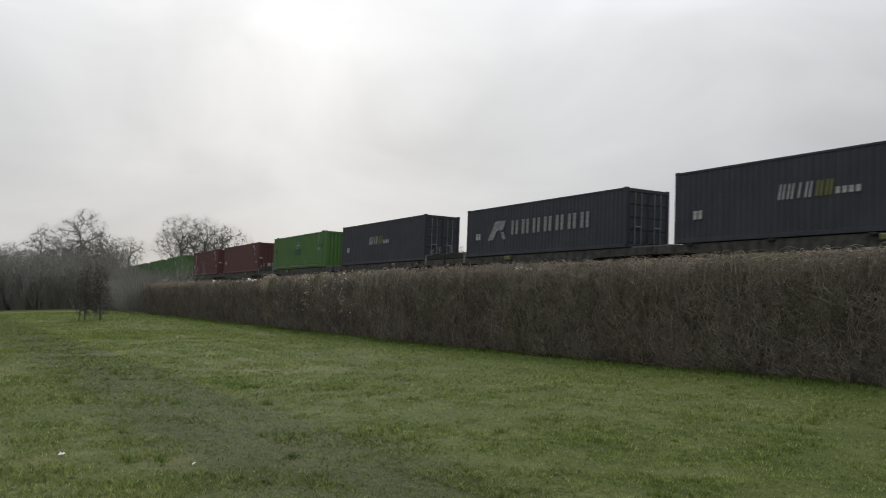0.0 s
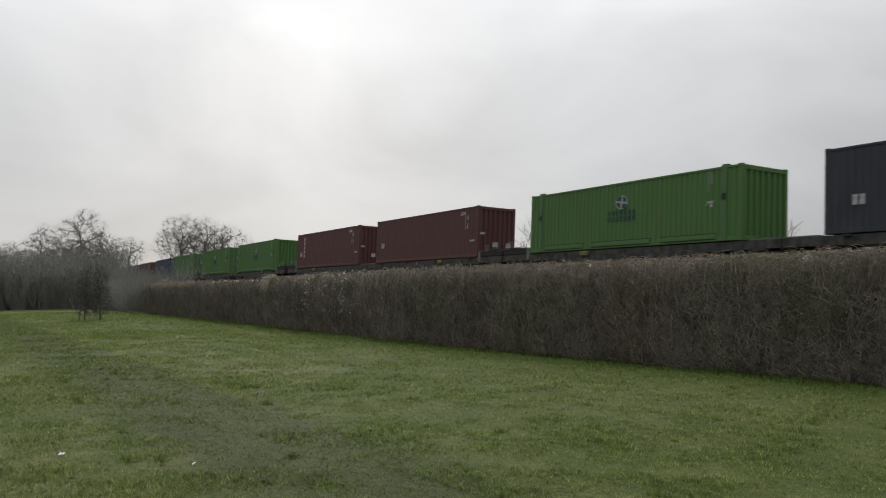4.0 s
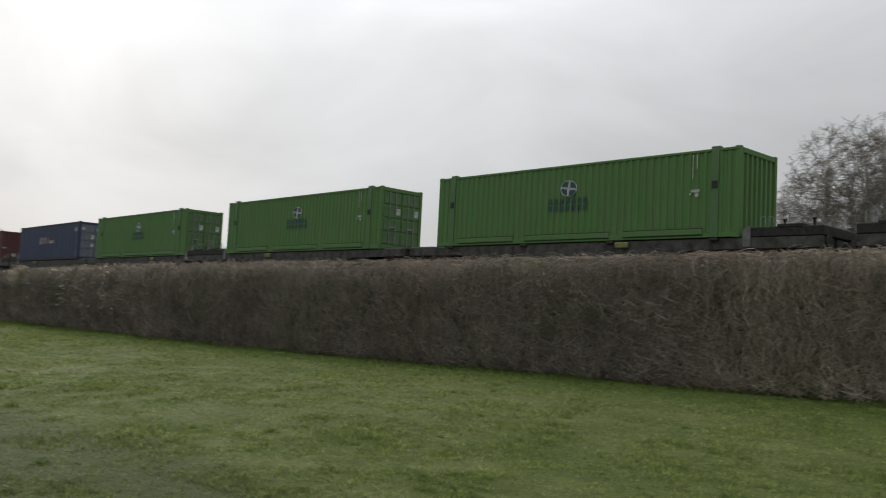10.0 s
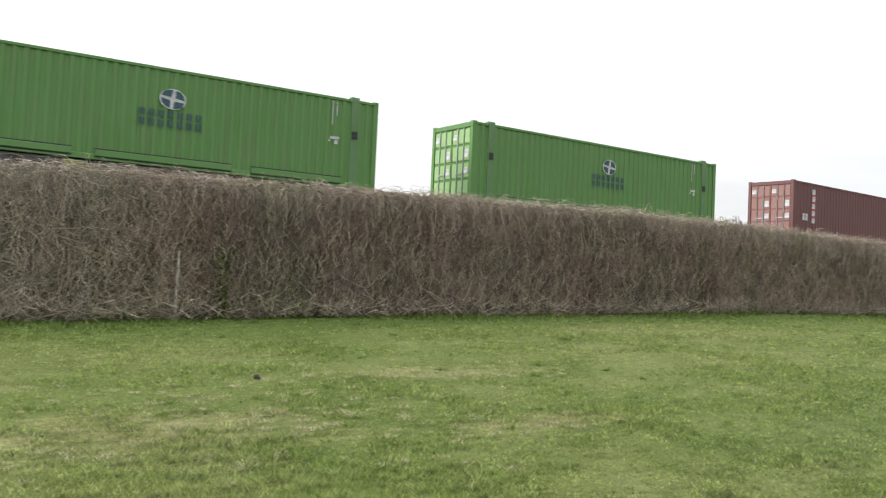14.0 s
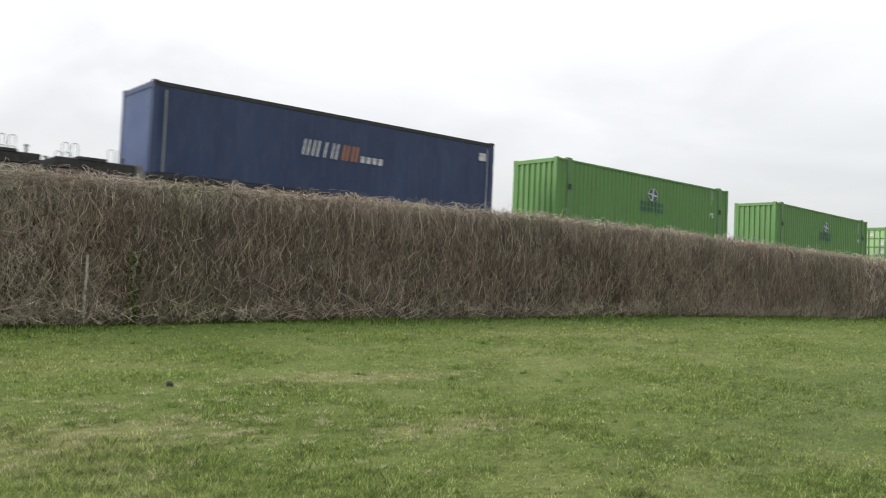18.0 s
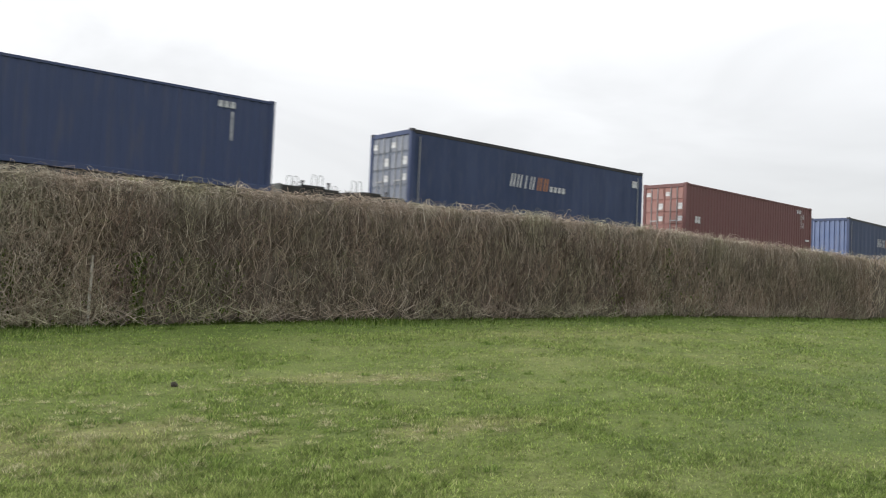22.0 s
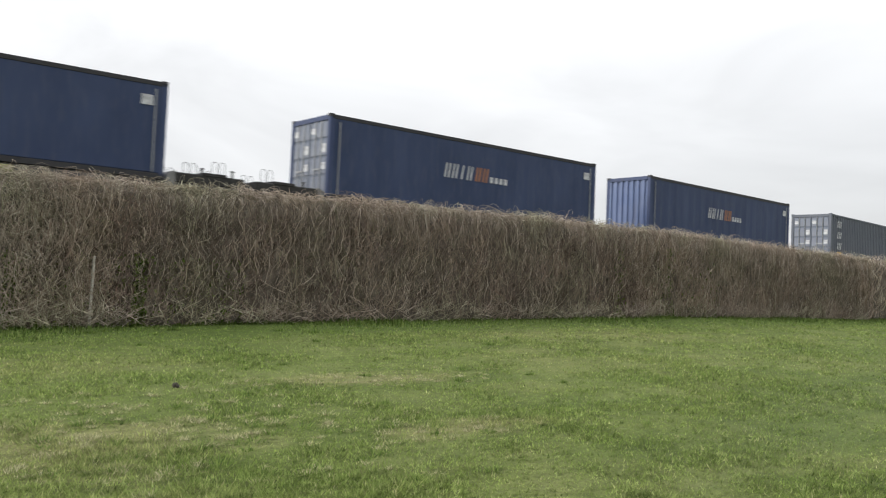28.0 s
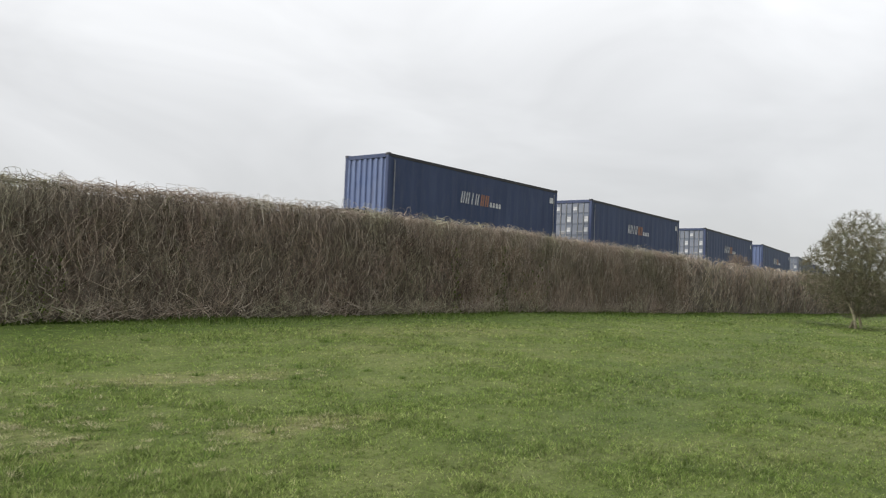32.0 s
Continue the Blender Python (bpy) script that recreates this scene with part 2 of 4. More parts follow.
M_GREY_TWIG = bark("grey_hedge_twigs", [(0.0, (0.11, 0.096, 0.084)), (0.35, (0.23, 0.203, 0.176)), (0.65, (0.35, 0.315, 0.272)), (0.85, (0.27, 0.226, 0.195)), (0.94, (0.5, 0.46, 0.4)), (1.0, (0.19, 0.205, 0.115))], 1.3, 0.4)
M_OLIVE_TWIG = bark("olive_hedge_twigs", [(0.0, (0.13, 0.115, 0.085)), (0.35, (0.28, 0.25, 0.19)), (0.65, (0.41, 0.37, 0.285)), (0.85, (0.33, 0.27, 0.215)), (0.94, (0.55, 0.5, 0.41)), (1.0, (0.22, 0.24, 0.12))], 1.3, 0.45)
M_PALE = bark("pale_stems", [(0.0, (0.28, 0.23, 0.18)), (0.5, (0.44, 0.375, 0.3)), (1.0, (0.58, 0.51, 0.42))], 3.0, 0.5)
M_EDGE = bark("trimmed_stems", [(0.0, (0.13, 0.105, 0.085)), (0.5, (0.27, 0.225, 0.18)), (0.85, (0.4, 0.345, 0.285)), (1.0, (0.56, 0.5, 0.42))], 3.0, 0.5)
M_SHRUB = bark("grey_shrub_twigs", [(0.0, (0.15, 0.125, 0.108)), (0.5, (0.25, 0.212, 0.185)), (1.0, (0.36, 0.312, 0.275))], 3.0, 0.6)
M_CORE = plain("hedge_inner_shade", (0.11, 0.095, 0.075), 0.95, vary=0.6, scale=5)
M_BARK = bark("tree_bark", [(0.0, (0.15, 0.145, 0.138)), (0.6, (0.22, 0.215, 0.2)), (1.0, (0.3, 0.29, 0.275))])
M_THORN = bark("dark_thorn_bark", [(0.0, (0.1, 0.094, 0.084)), (0.6, (0.155, 0.145, 0.13)), (1.0, (0.21, 0.2, 0.18))])
M_WILLOW = bark("grey_willow_bark", [(0.0, (0.2, 0.185, 0.165)), (0.6, (0.31, 0.285, 0.26)), (1.0, (0.42, 0.39, 0.355))])
# Twig grey made paler to stand in for haze over the far scrub.
M_SCRUB = bark("haze_grey_scrub", [(0.0, (0.19, 0.185, 0.175)), (0.6, (0.28, 0.275, 0.26)), (1.0, (0.36, 0.35, 0.335))])
M_MOSS = bark("mossy_twigs", [(0.0, (0.1, 0.094, 0.06)), (0.5, (0.155, 0.15, 0.09)), (1.0, (0.22, 0.2, 0.14))])
M_GREEN = paint("green_container_paint", (0.0545, 0.133, 0.032), fade=0.03, amount=0.4)
M_GREEN_POST = paint("green_post_paint", (0.045, 0.108, 0.032), amount=0.5)
M_NAVY = paint("navy_container_paint", (0.021, 0.024, 0.035), fade=0.04)
# Lighter copy of the deep blue for box ends, with sunlight put in.
M_BLUE_LIT = paint("lit_blue_end_paint", (0.058, 0.085, 0.17), fade=0.1)
M_ROYAL = paint("deep_blue_container_paint", (0.0165, 0.028, 0.07), fade=0.01)
M_DOOR = paint("pale_blue_grey_door_paint", (0.06, 0.075, 0.105), fade=0.15)
M_TILT = cloth("navy_curtain", (0.0135, 0.023, 0.055))
M_MAROON = paint("maroon_container_paint", (0.077, 0.029, 0.0285), fade=0.01, amount=0.28)
M_RUST = paint("faded_red_door_paint", (0.145, 0.05, 0.042), fade=0.14, amount=0.4)
M_GREY = paint("grey_container_paint", (0.057, 0.065, 0.083), dirt=(0.07, 0.07, 0.075), fade=0.06)
M_PANEL = paint("pale_panel_paint", (0.085, 0.1, 0.135), fade=0.22, amount=0.4)
M_RUST_PALE = paint("faded_red_panel_paint", (0.16, 0.068, 0.058), fade=0.12, amount=0.4)
# Lighter green copy: sun on the trailing doors, put into the colour.
M_GREEN_LIT = paint("lit_green_panel_paint", (0.15, 0.27, 0.09), fade=0.15)
M_BLACK = plain("black_steel", (0.016, 0.016, 0.018), 0.6)
M_WHITE = plain("white_marking", (0.3, 0.305, 0.31), 0.65, vary=0.4)
M_FADED = plain("faded_white_marking", (0.19, 0.195, 0.2), 0.65, vary=0.45)
M_ORANGE = plain("orange_marking", (0.18, 0.085, 0.048), 0.5, vary=0.15)
M_YELLOW = plain("yellow_marking", (0.32, 0.21, 0.045), 0.5, vary=0.15)
M_LIME = plain("dull_yellow_paint", (0.13, 0.13, 0.055), 0.7)
M_SIGN = plain("red_marking", (0.3, 0.035, 0.03), 0.5)
M_TEAL = plain("dark_blue_marking", (0.02, 0.05, 0.06), 0.6)
M_ROD = plain("galvanised_rods", (0.2, 0.205, 0.21), 0.5, 0.5)
M_SILL = plain("weathered_wagon_steel", (0.046, 0.045, 0.043), 0.8, 0.1, 0.6, 3)
M_CAP = plain("grey_wagon_paint", (0.11, 0.11, 0.108), 0.7, vary=0.3, scale=4)
M_BOGIE = plain("grimy_bogie_iron", (0.024, 0.023, 0.022), 0.8, 0.2, 0.4)
M_RAIL = plain("rusty_rail_steel", (0.16, 0.10, 0.07), 0.5, 0.7)
M_BALLAST = plain("track_ballast", (0.16, 0.145, 0.13), 0.9, vary=0.55, scale=9)
M_POST = plain("grey_weathered_wood", (0.34, 0.32, 0.28), 0.85, vary=0.35, scale=12)
M_SOIL = plain("dark_damp_soil", (0.03, 0.026, 0.02), 0.95, vary=0.5, scale=30)
M_LITTER = plain("white_plastic", (0.75, 0.75, 0.73), 0.5)

# ---------------------------------------------------------------- mesh helpers
MESHES = {}


def mesh_of(bm, material, name):
    me = bpy.data.meshes.new(name)
    bm.to_mesh(me)
    bm.free()
    me.materials.append(material)
    return me


def part(name, bm, material, parent, label="", smooth=False):
    """Links a bmesh (or a ready mesh) as one object under a thing or a part."""
    me = bm if isinstance(bm, bpy.types.Mesh) else mesh_of(bm, material, name)
    if smooth:
        me.shade_smooth()
    ob = new(name, me)
    ob.parent = parent
    return tagged(ob, label)


def cached(key, material, build):
    """One mesh for each key, shared by alike parts."""
    key = (key, material.name)
    if key not in MESHES:
        MESHES[key] = mesh_of(build(), material, str(key[0]))
    return MESHES[key]


def box(x0, x1, y0, y1, z0, z1, bev=0.0, bm=None):
    bm = bm or bmesh.new()
    vs = bmesh.ops.create_cube(bm, size=1.0)["verts"]
    for v in vs:
        v.co = Vector((x0 + (v.co.x + 0.5) * (x1 - x0), y0 + (v.co.y + 0.5) * (y1 - y0), z0 + (v.co.z + 0.5) * (z1 - z0)))
    if bev:
        edges = {e for v in vs for e in v.link_edges}
        bmesh.ops.bevel(bm, geom=list(edges), offset=bev, segments=1, affect="EDGES")
    return bm


def tube(p, q, r, n=8, bm=None, r2=None):
    bm = bm or bmesh.new()
    p, q = Vector(p), Vector(q)
    turn = (q - p).to_track_quat("Z", "Y").to_matrix().to_4x4()
    m = Matrix.Translation((p + q) / 2) @ turn
    bmesh.ops.create_cone(bm, cap_ends=True, segments=n, radius1=r, radius2=r if r2 is None else r2, depth=(q - p).length, matrix=m)
    return bm


def raw_mesh(name, verts, faces, material, smooth=False):
    """A mesh from arrays of points and of faces with equally many corners."""
    verts, faces = np.asarray(verts, dtype=np.float32), np.asarray(faces, dtype=np.int32)
    me = bpy.data.meshes.new(name)
    me.vertices.add(len(verts))
    me.vertices.foreach_set("co", verts.ravel())
    k = faces.shape[1]
    me.loops.add(faces.size)
    me.loops.foreach_set("vertex_index", faces.ravel())
    me.polygons.add(len(faces))
    me.polygons.foreach_set("loop_start", np.arange(0, faces.size, k, dtype=np.int32))
    me.update(calc_edges=True)
    me.materials.append(material)
    if smooth:
        me.shade_smooth()
    return me


def soften(me, verts, up=0.74, seed=1):
    """Blades take their shading from the turf that they form: normals that mostly point up."""
    rng = np.random.default_rng(seed)
    n = rng.normal(0, 1, (len(verts) // 3, 3)) * (1 - up)
    n[:, 2] = up
    n /= np.linalg.norm(n, axis=1, keepdims=True)
    me.normals_split_custom_set_from_vertices(np.repeat(n, 3, axis=0).astype(np.float32))


def strand_mesh(name, lines, radii, material, sides=3):
    """Tapered stems: lines is (count, points, 3), radii (count, points)."""
    lines, radii = np.asarray(lines, float), np.asarray(radii, float)
    n, k, _ = lines.shape
    tang = np.gradient(lines, axis=1)
    tang /= np.linalg.norm(tang, axis=2, keepdims=True) + 1e-9
    ref = np.where(np.abs(tang[..., 2:3]) > 0.8, np.array([1.0, 0, 0]), np.array([0, 0, 1.0]))
    u = np.cross(tang, ref)
    u /= np.linalg.norm(u, axis=2, keepdims=True) + 1e-9
    w = np.cross(tang, u)
    a = np.arange(sides) * 2 * np.pi / sides
    ring = lines[:, :, None, :] + radii[:, :, None, None] * (np.cos(a)[None, None, :, None] * u[:, :, None, :] + np.sin(a)[None, None, :, None] * w[:, :, None, :])
    idx = np.arange(n * k * sides).reshape(n, k, sides)
    lo, hi = idx[:, :-1], idx[:, 1:]
    faces = np.stack([lo, np.roll(lo, -1, 2), np.roll(hi, -1, 2), hi], axis=-1).reshape(-1, 4)
    return raw_mesh(name, ring.reshape(-1, 3), faces, material)


# ---------------------------------------------------------------- ground
HEDGE_Y = 15.0
FOOT_X = [-400, -200, -80, -50, -35, -20, -5, 3, 9, 14, 20, 40, 100, 300]
FOOT_Z = [0.5, 0.6, 0.9, 0.68, 0.57, 0.53, 0.58, 0.7, 0.83, 0.92, 1.0, 0.98, 0.95, 0.9]
TOP_X = [-80, -63, -49, -46.3, -45.8, -43, -35, -28, -20, -10, 0, 9, 14, 20, 28, 40, 60, 110]
TOP_Z = [3.42, 3.36, 3.23, 3.22, 3.32, 3.3, 3.33, 3.29, 3.2, 3.12, 3.15, 3.27, 3.34, 3.3, 3.12, 2.98, 2.9, 2.85]


def bend(x):
    """How far the curved track has swung away from its tangent at x = 0."""
    s = np.clip(x, -600, 300) / 100
    return 1.945 * s**2 + 9.077 * np.maximum(s, 0) ** 2


def land(x, y):
    """The height of the meadow and of the embankment behind the hedge."""
    x, y = np.asarray(x, float), np.asarray(y, float)
    foot = np.interp(x, FOOT_X, FOOT_Z)
    z = foot * np.clip(y / HEDGE_Y, 0, 1)
    d = y - bend(x) - (TRACK_Y + 1.25)
    bank = np.clip((10.2 - np.abs(d)) / 5.7, 0, 1)
    crest = 3.2 + GRADE * np.clip(x, -500, 300)
    swell = 0.014 * (np.sin(0.9 * x + 0.5 * y) + np.sin(1.7 * y - 0.6 * x + 1.3)) * np.clip((14 - y) / 4, 0, 1) * (np.hypot(x, y) < 90)
    return z + swell + (crest - z) * bank * (y > HEDGE_Y + 0.5)


def graded(*spans):
    out = []
    for a, b, step in spans:
        out += list(np.arange(a, b, step))
    return np.array(out + [spans[-1][1]])


def build_ground():
    xs = graded((-3000, -600, 300), (-600, -120, 20), (-120, -100, 4), (-100, 60, 0.6), (60, 140, 4), (140, 600, 20), (600, 3000, 300))
    ys = graded((-3000, -200, 280), (-200, -20, 15), (-20, -2, 0.75), (-2, 18, 0.5), (18, 50, 0.8), (50, 200, 10), (200, 3000, 280))
    gx, gy = np.meshgrid(xs, ys, indexing="ij")
    gz = land(gx, gy)
    idx = np.arange(gx.size).reshape(gx.shape)
    faces = np.stack([idx[:-1, :-1], idx[1:, :-1], idx[1:, 1:], idx[:-1, 1:]], -1).reshape(-1, 4)
    me = raw_mesh("ground", np.stack([gx, gy, gz], -1).reshape(-1, 3), faces, M_GRASS, True)
    tagged(new("ground", me), "mown green meadow with pale straw patches", "ground", kind="structure")


def patches(x, y, size, seed):
    """Smooth random values from 0 to 1 over the plan, in patches of the given size."""
    table = np.random.default_rng(seed).random((256, 256))
    u, v = x / size + 4096, y / size + 4096
    i, j = np.floor(u).astype(int), np.floor(v).astype(int)
    f, g = u - i, v - j
    f, g = f * f * (3 - 2 * f), g * g * (3 - 2 * g)
    i, j, i2, j2 = i % 256, j % 256, (i + 1) % 256, (j + 1) % 256
    return (table[i, j] * (1 - f) + table[i2, j] * f) * (1 - g) + (table[i, j2] * (1 - f) + table[i2, j2] * f) * g


def build_grass():
    rng = np.random.default_rng(5)
    n = 1600000
    r = 5.2 + 40 * rng.random(n) ** 1.6
    az = np.radians(rng.uniform(-90, 78, n))
    far = 170000
    r = np.concatenate([r, rng.uniform(36, 95, far)])
    az = np.concatenate([az, np.radians(rng.uniform(-93, -72, far))])
    x, y = r * np.sin(az), r * np.cos(az)
    keep = y < HEDGE_Y - 0.1
    x, y, r = x[keep], y[keep], r[keep]
    clump = 0.5 * patches(x, y, 0.5, 1) + 0.3 * patches(x, y, 0.17, 2) + 0.35 * patches(x, y, 1.6, 3) - 0.575
    fine = rng.random(len(x))
    keep = fine < np.clip(0.66 + 1.3 * clump, 0.45, 1)
    x, y, r, clump = x[keep], y[keep], r[keep], clump[keep]
    n = len(x)
    z = land(x, y) - 0.003
    tall = (0.022 + 0.03 * rng.random(n)) * (1 + 2.3 * np.clip(clump, -0.14, 0.5)) * (1 + r / 90)
    wide = (0.0017 + 0.00045 * r) * rng.uniform(0.7, 1.4, n)
    turn, lean = rng.uniform(0, 2 * np.pi, n), rng.uniform(0.6, 1.45, n)
    dx, dy = np.cos(turn), np.sin(turn)
    a = np.stack([x - dy * wide, y + dx * wide, z], 1)
    b = np.stack([x + dy * wide, y - dx * wide, z], 1)
    c = np.stack([x + dx * tall * np.sin(lean), y + dy * tall * np.sin(lean), z + tall * np.cos(lean)], 1)
    verts = np.stack([a, b, c], 1).reshape(-1, 3)
    me = raw_mesh("grass", verts, np.arange(3 * n).reshape(-1, 3), M_BLADE)
    soften(me, verts, 0.66)
    tagged(new("grass", me), "short mown grass blades with straw among them", "grass", kind="stuff")
    # long grass along the foot of the hedge
    n = 60000
    x = rng.uniform(-75, 60, n)
    y = HEDGE_Y - 1.3 * rng.random(n) ** 2.2 * (0.6 + 0.5 * np.sin(x * 0.7) * np.sin(x * 0.23)) + 0.1
    z = land(x, y) - 0.01
    tall = rng.uniform(0.04, 0.12, n) * (1 + 0.5 * (np.sin(x * 2.1) + np.sin(x * 0.83)) * 0.5)
    wide, turn, lean = rng.uniform(0.006, 0.014, n), rng.uniform(0, 2 * np.pi, n), rng.uniform(0.1, 0.9, n)
    dx, dy = np.cos(turn), np.sin(turn)
    verts = np.stack([np.stack([x - dy * wide, y + dx * wide, z], 1), np.stack([x + dy * wide, y - dx * wide, z], 1),
                      np.stack([x + dx * tall * np.sin(lean), y + dy * tall * np.sin(lean), z + tall * np.cos(lean)], 1)], 1).reshape(-1, 3)
    me = raw_mesh("hedge_foot_grass", verts, np.arange(3 * n).reshape(-1, 3), M_LUSH)
    soften(me, verts, 0.7)
    tagged(new("long_grass", me), "lush uncut grass along the foot of the hedge", "grass", kind="stuff")


# ---------------------------------------------------------------- hedge
def lump(x):
    """How far the face of the hedge bulges or falls back at x; wilder towards its far end."""
    wild = 0.06 + 0.16 * np.clip((-8 - x) / 20, 0, 1)
    back = 0.4 * np.clip((-46.0 - x) / 0.5, 0, 1)
    return back + wild * (1.6 * patches(x, x * 0, 2.6, 8) + 0.8 * patches(x, x * 0, 0.9, 9) - 1.2)


def build_hedge():
    hedge = tagged(new("hedge"), "long bare brown hedge cut square, leafless twigs", "hedge")
    rng = np.random.default_rng(11)
    # a rough dark sheet inside, its colour standing in for shade between twigs
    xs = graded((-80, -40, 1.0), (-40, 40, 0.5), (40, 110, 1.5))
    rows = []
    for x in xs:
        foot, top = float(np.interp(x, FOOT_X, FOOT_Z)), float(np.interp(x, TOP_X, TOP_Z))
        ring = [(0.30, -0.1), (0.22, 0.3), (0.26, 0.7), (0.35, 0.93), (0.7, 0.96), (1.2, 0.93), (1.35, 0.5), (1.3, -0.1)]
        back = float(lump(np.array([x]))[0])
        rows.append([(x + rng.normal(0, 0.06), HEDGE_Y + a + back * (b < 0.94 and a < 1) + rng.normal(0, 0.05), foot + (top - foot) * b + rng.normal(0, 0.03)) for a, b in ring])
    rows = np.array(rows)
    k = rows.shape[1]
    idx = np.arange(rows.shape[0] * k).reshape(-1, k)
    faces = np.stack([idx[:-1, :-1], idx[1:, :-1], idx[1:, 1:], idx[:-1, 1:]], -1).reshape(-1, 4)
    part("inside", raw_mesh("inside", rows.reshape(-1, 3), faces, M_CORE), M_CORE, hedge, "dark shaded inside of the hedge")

    def stems(n, x0, x1, seg, low, high, len0, len1, rad, sway, name, material, label, front=0.45, lift=0.0):
        x = rng.uniform(x0, x1, n)
        thick = lump(x)
        foot, top = np.interp(x, FOOT_X, FOOT_Z), np.interp(x, TOP_X, TOP_Z)
        start = foot + (top - foot) * rng.uniform(low, high, n)
        size = rng.uniform(len0, len1, n)
        end = np.minimum(start + size, top + lift * rng.random(n) + 0.5 * thick)
        y = HEDGE_Y + thick + front * rng.random(n) ** 1.3
        f = np.linspace(0, 1, seg)[None, :]
        curl = sway * 0.8 * np.sin(f * rng.uniform(4, 14, (n, 1)) + rng.uniform(0, 6, (n, 1)))
        px = x[:, None] + np.cumsum(rng.normal(0, sway, (n, seg)), axis=1) + rng.normal(0, 0.12, (n, 1)) * f + curl
        py = y[:, None] + np.cumsum(rng.normal(0, sway * 0.6, (n, seg)), axis=1) - 0.05 * np.sin(f * 3)
        pz = start[:, None] + (end - start)[:, None] * f
        r = rad * rng.uniform(0.6, 1.5, (n, 1)) * (1 - 0.65 * f)
        me = strand_mesh(name, np.stack([px, py, pz], -1), r, material)
        return tagged(part("brushwood", me, material, hedge, label), kind="stuff")

    near, tan, mid, west = (3, 18.5), (17.5, 30), (-8.8, 4.5), (-30, -8)
    for span, share, stuff, kind in ((near, 0.39, M_TWIG, "brown"), (tan, 0.31, M_TAN_TWIG, "tan"), (mid, 0.38, M_OLIVE_TWIG, "olive-brown")):
        stems(int(17000 * share), *span, 6, -0.02, 0.78, 0.25, 0.9, 0.0052, 0.05, "twigs", stuff, "tangled upright %s twigs" % kind)
        stems(int(18000 * share), *span, 4, 0.0, 0.97, 0.06, 0.34, 0.0042, 0.085, "twigs", stuff, "crossing %s twigs" % kind, 0.3)
        stems(int(3000 * share), *span, 6, -0.02, 0.75, 0.25, 0.9, 0.0046, 0.055, "twigs", M_PALE, "pale dry stems", 0.12)
        stems(int(2300 * share), *span, 4, -0.03, 0.1, 0.1, 0.4, 0.0056, 0.09, "twigs", M_PALE, "pale dry stems at the foot", 0.1)
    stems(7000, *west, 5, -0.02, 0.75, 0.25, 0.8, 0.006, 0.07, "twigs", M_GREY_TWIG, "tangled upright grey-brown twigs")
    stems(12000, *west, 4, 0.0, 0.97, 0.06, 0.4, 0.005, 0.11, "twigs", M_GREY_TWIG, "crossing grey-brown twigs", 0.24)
    stems(600, *west, 5, -0.02, 0.7, 0.2, 0.6, 0.005, 0.08, "twigs", M_PALE, "pale dry stems", 0.12)
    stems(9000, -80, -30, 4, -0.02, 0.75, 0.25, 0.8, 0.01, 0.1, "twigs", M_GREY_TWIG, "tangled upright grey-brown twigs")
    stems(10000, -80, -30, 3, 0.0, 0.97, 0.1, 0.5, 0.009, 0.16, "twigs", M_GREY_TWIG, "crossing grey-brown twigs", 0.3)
    stems(4500, 30, 110, 5, -0.02, 0.8, 0.3, 1.0, 0.011, 0.09, "twigs", M_TAN_TWIG, "tangled upright tan twigs")
    stems(5000, 30, 110, 3, 0.0, 0.97, 0.1, 0.5, 0.01, 0.14, "twigs", M_TAN_TWIG, "crossing tan twigs", 0.3)
    stems(1000, 30, 110, 4, 0.0, 0.6, 0.3, 1.0, 0.01, 0.09, "twigs", M_PALE, "pale dry stems", 0.15)

    # cut tops: pale stems that bow over the front edge
    def crown(n, x0, x1, rad, out, name, up, deep=0.65, back=0.9, hook=0.02, stuff=M_EDGE, label="pale cut stems bowing over the top"):
        x = rng.uniform(x0, x1, n)
        top = np.interp(x, TOP_X, TOP_Z)
        seg = 6
        f = np.linspace(0, 1, seg)[None, :]
        reach, drop, side = rng.uniform(-0.1, out, (n, 1)), rng.uniform(0.08, deep, (n, 1)), rng.normal(0, 0.25, (n, 1))
        y = HEDGE_Y + 0.1 + lump(x)[:, None] + rng.uniform(-0.1, back, (n, 1)) - reach * f**1.5
        z = top[:, None] - 0.07 + up * rng.random((n, 1)) * np.sin(f * 2.2) - drop * f**2.5 + 0.05 * rng.normal(0, 1, (n, 1))
        px = x[:, None] + side * f + np.cumsum(rng.normal(0, hook, (n, seg)), 1)
        r = rad * rng.uniform(0.6, 1.5, (n, 1)) * (1 - 0.6 * f)
        me = strand_mesh(name, np.stack([px, y, z], -1), r, stuff)
        tagged(part("trimmed_edge", me, stuff, hedge, label), kind="stuff")

    crown(520, 0, 34, 0.0042, 0.2, "cut_tops", 0.3, 0.5, 0.5, 0.05)
    crown(1900, 2, 32, 0.0044, 0.16, "cut_tops", 0.26, 0.3, 0.35, 0.06)
    crown(620, -46.6, -44.9, 0.012, 0.5, "cut_tops", 0.2, 0.85, 0.5, 0.03, M_PALE, "pale dry grass hanging over a break in the hedge")
    crown(700, -77, -63, 0.012, 0.35, "cut_tops", 0.16, 0.4, 0.5, 0.03, M_PALE, "pale dry grass on the top of the hedge")
    crown(7000, -28, 30, 0.0056, 0.34, "cut_tops", 0.14)
    crown(4200, -14, 30, 0.0054, 0.16, "cut_tops", 0.06, 0.95, 0.12, 0.055)
    crown(2400, -80, -28, 0.011, 0.3, "cut_tops", 0.16)
    crown(2400, 30, 110, 0.012, 0.3, "cut_tops", 0.18)


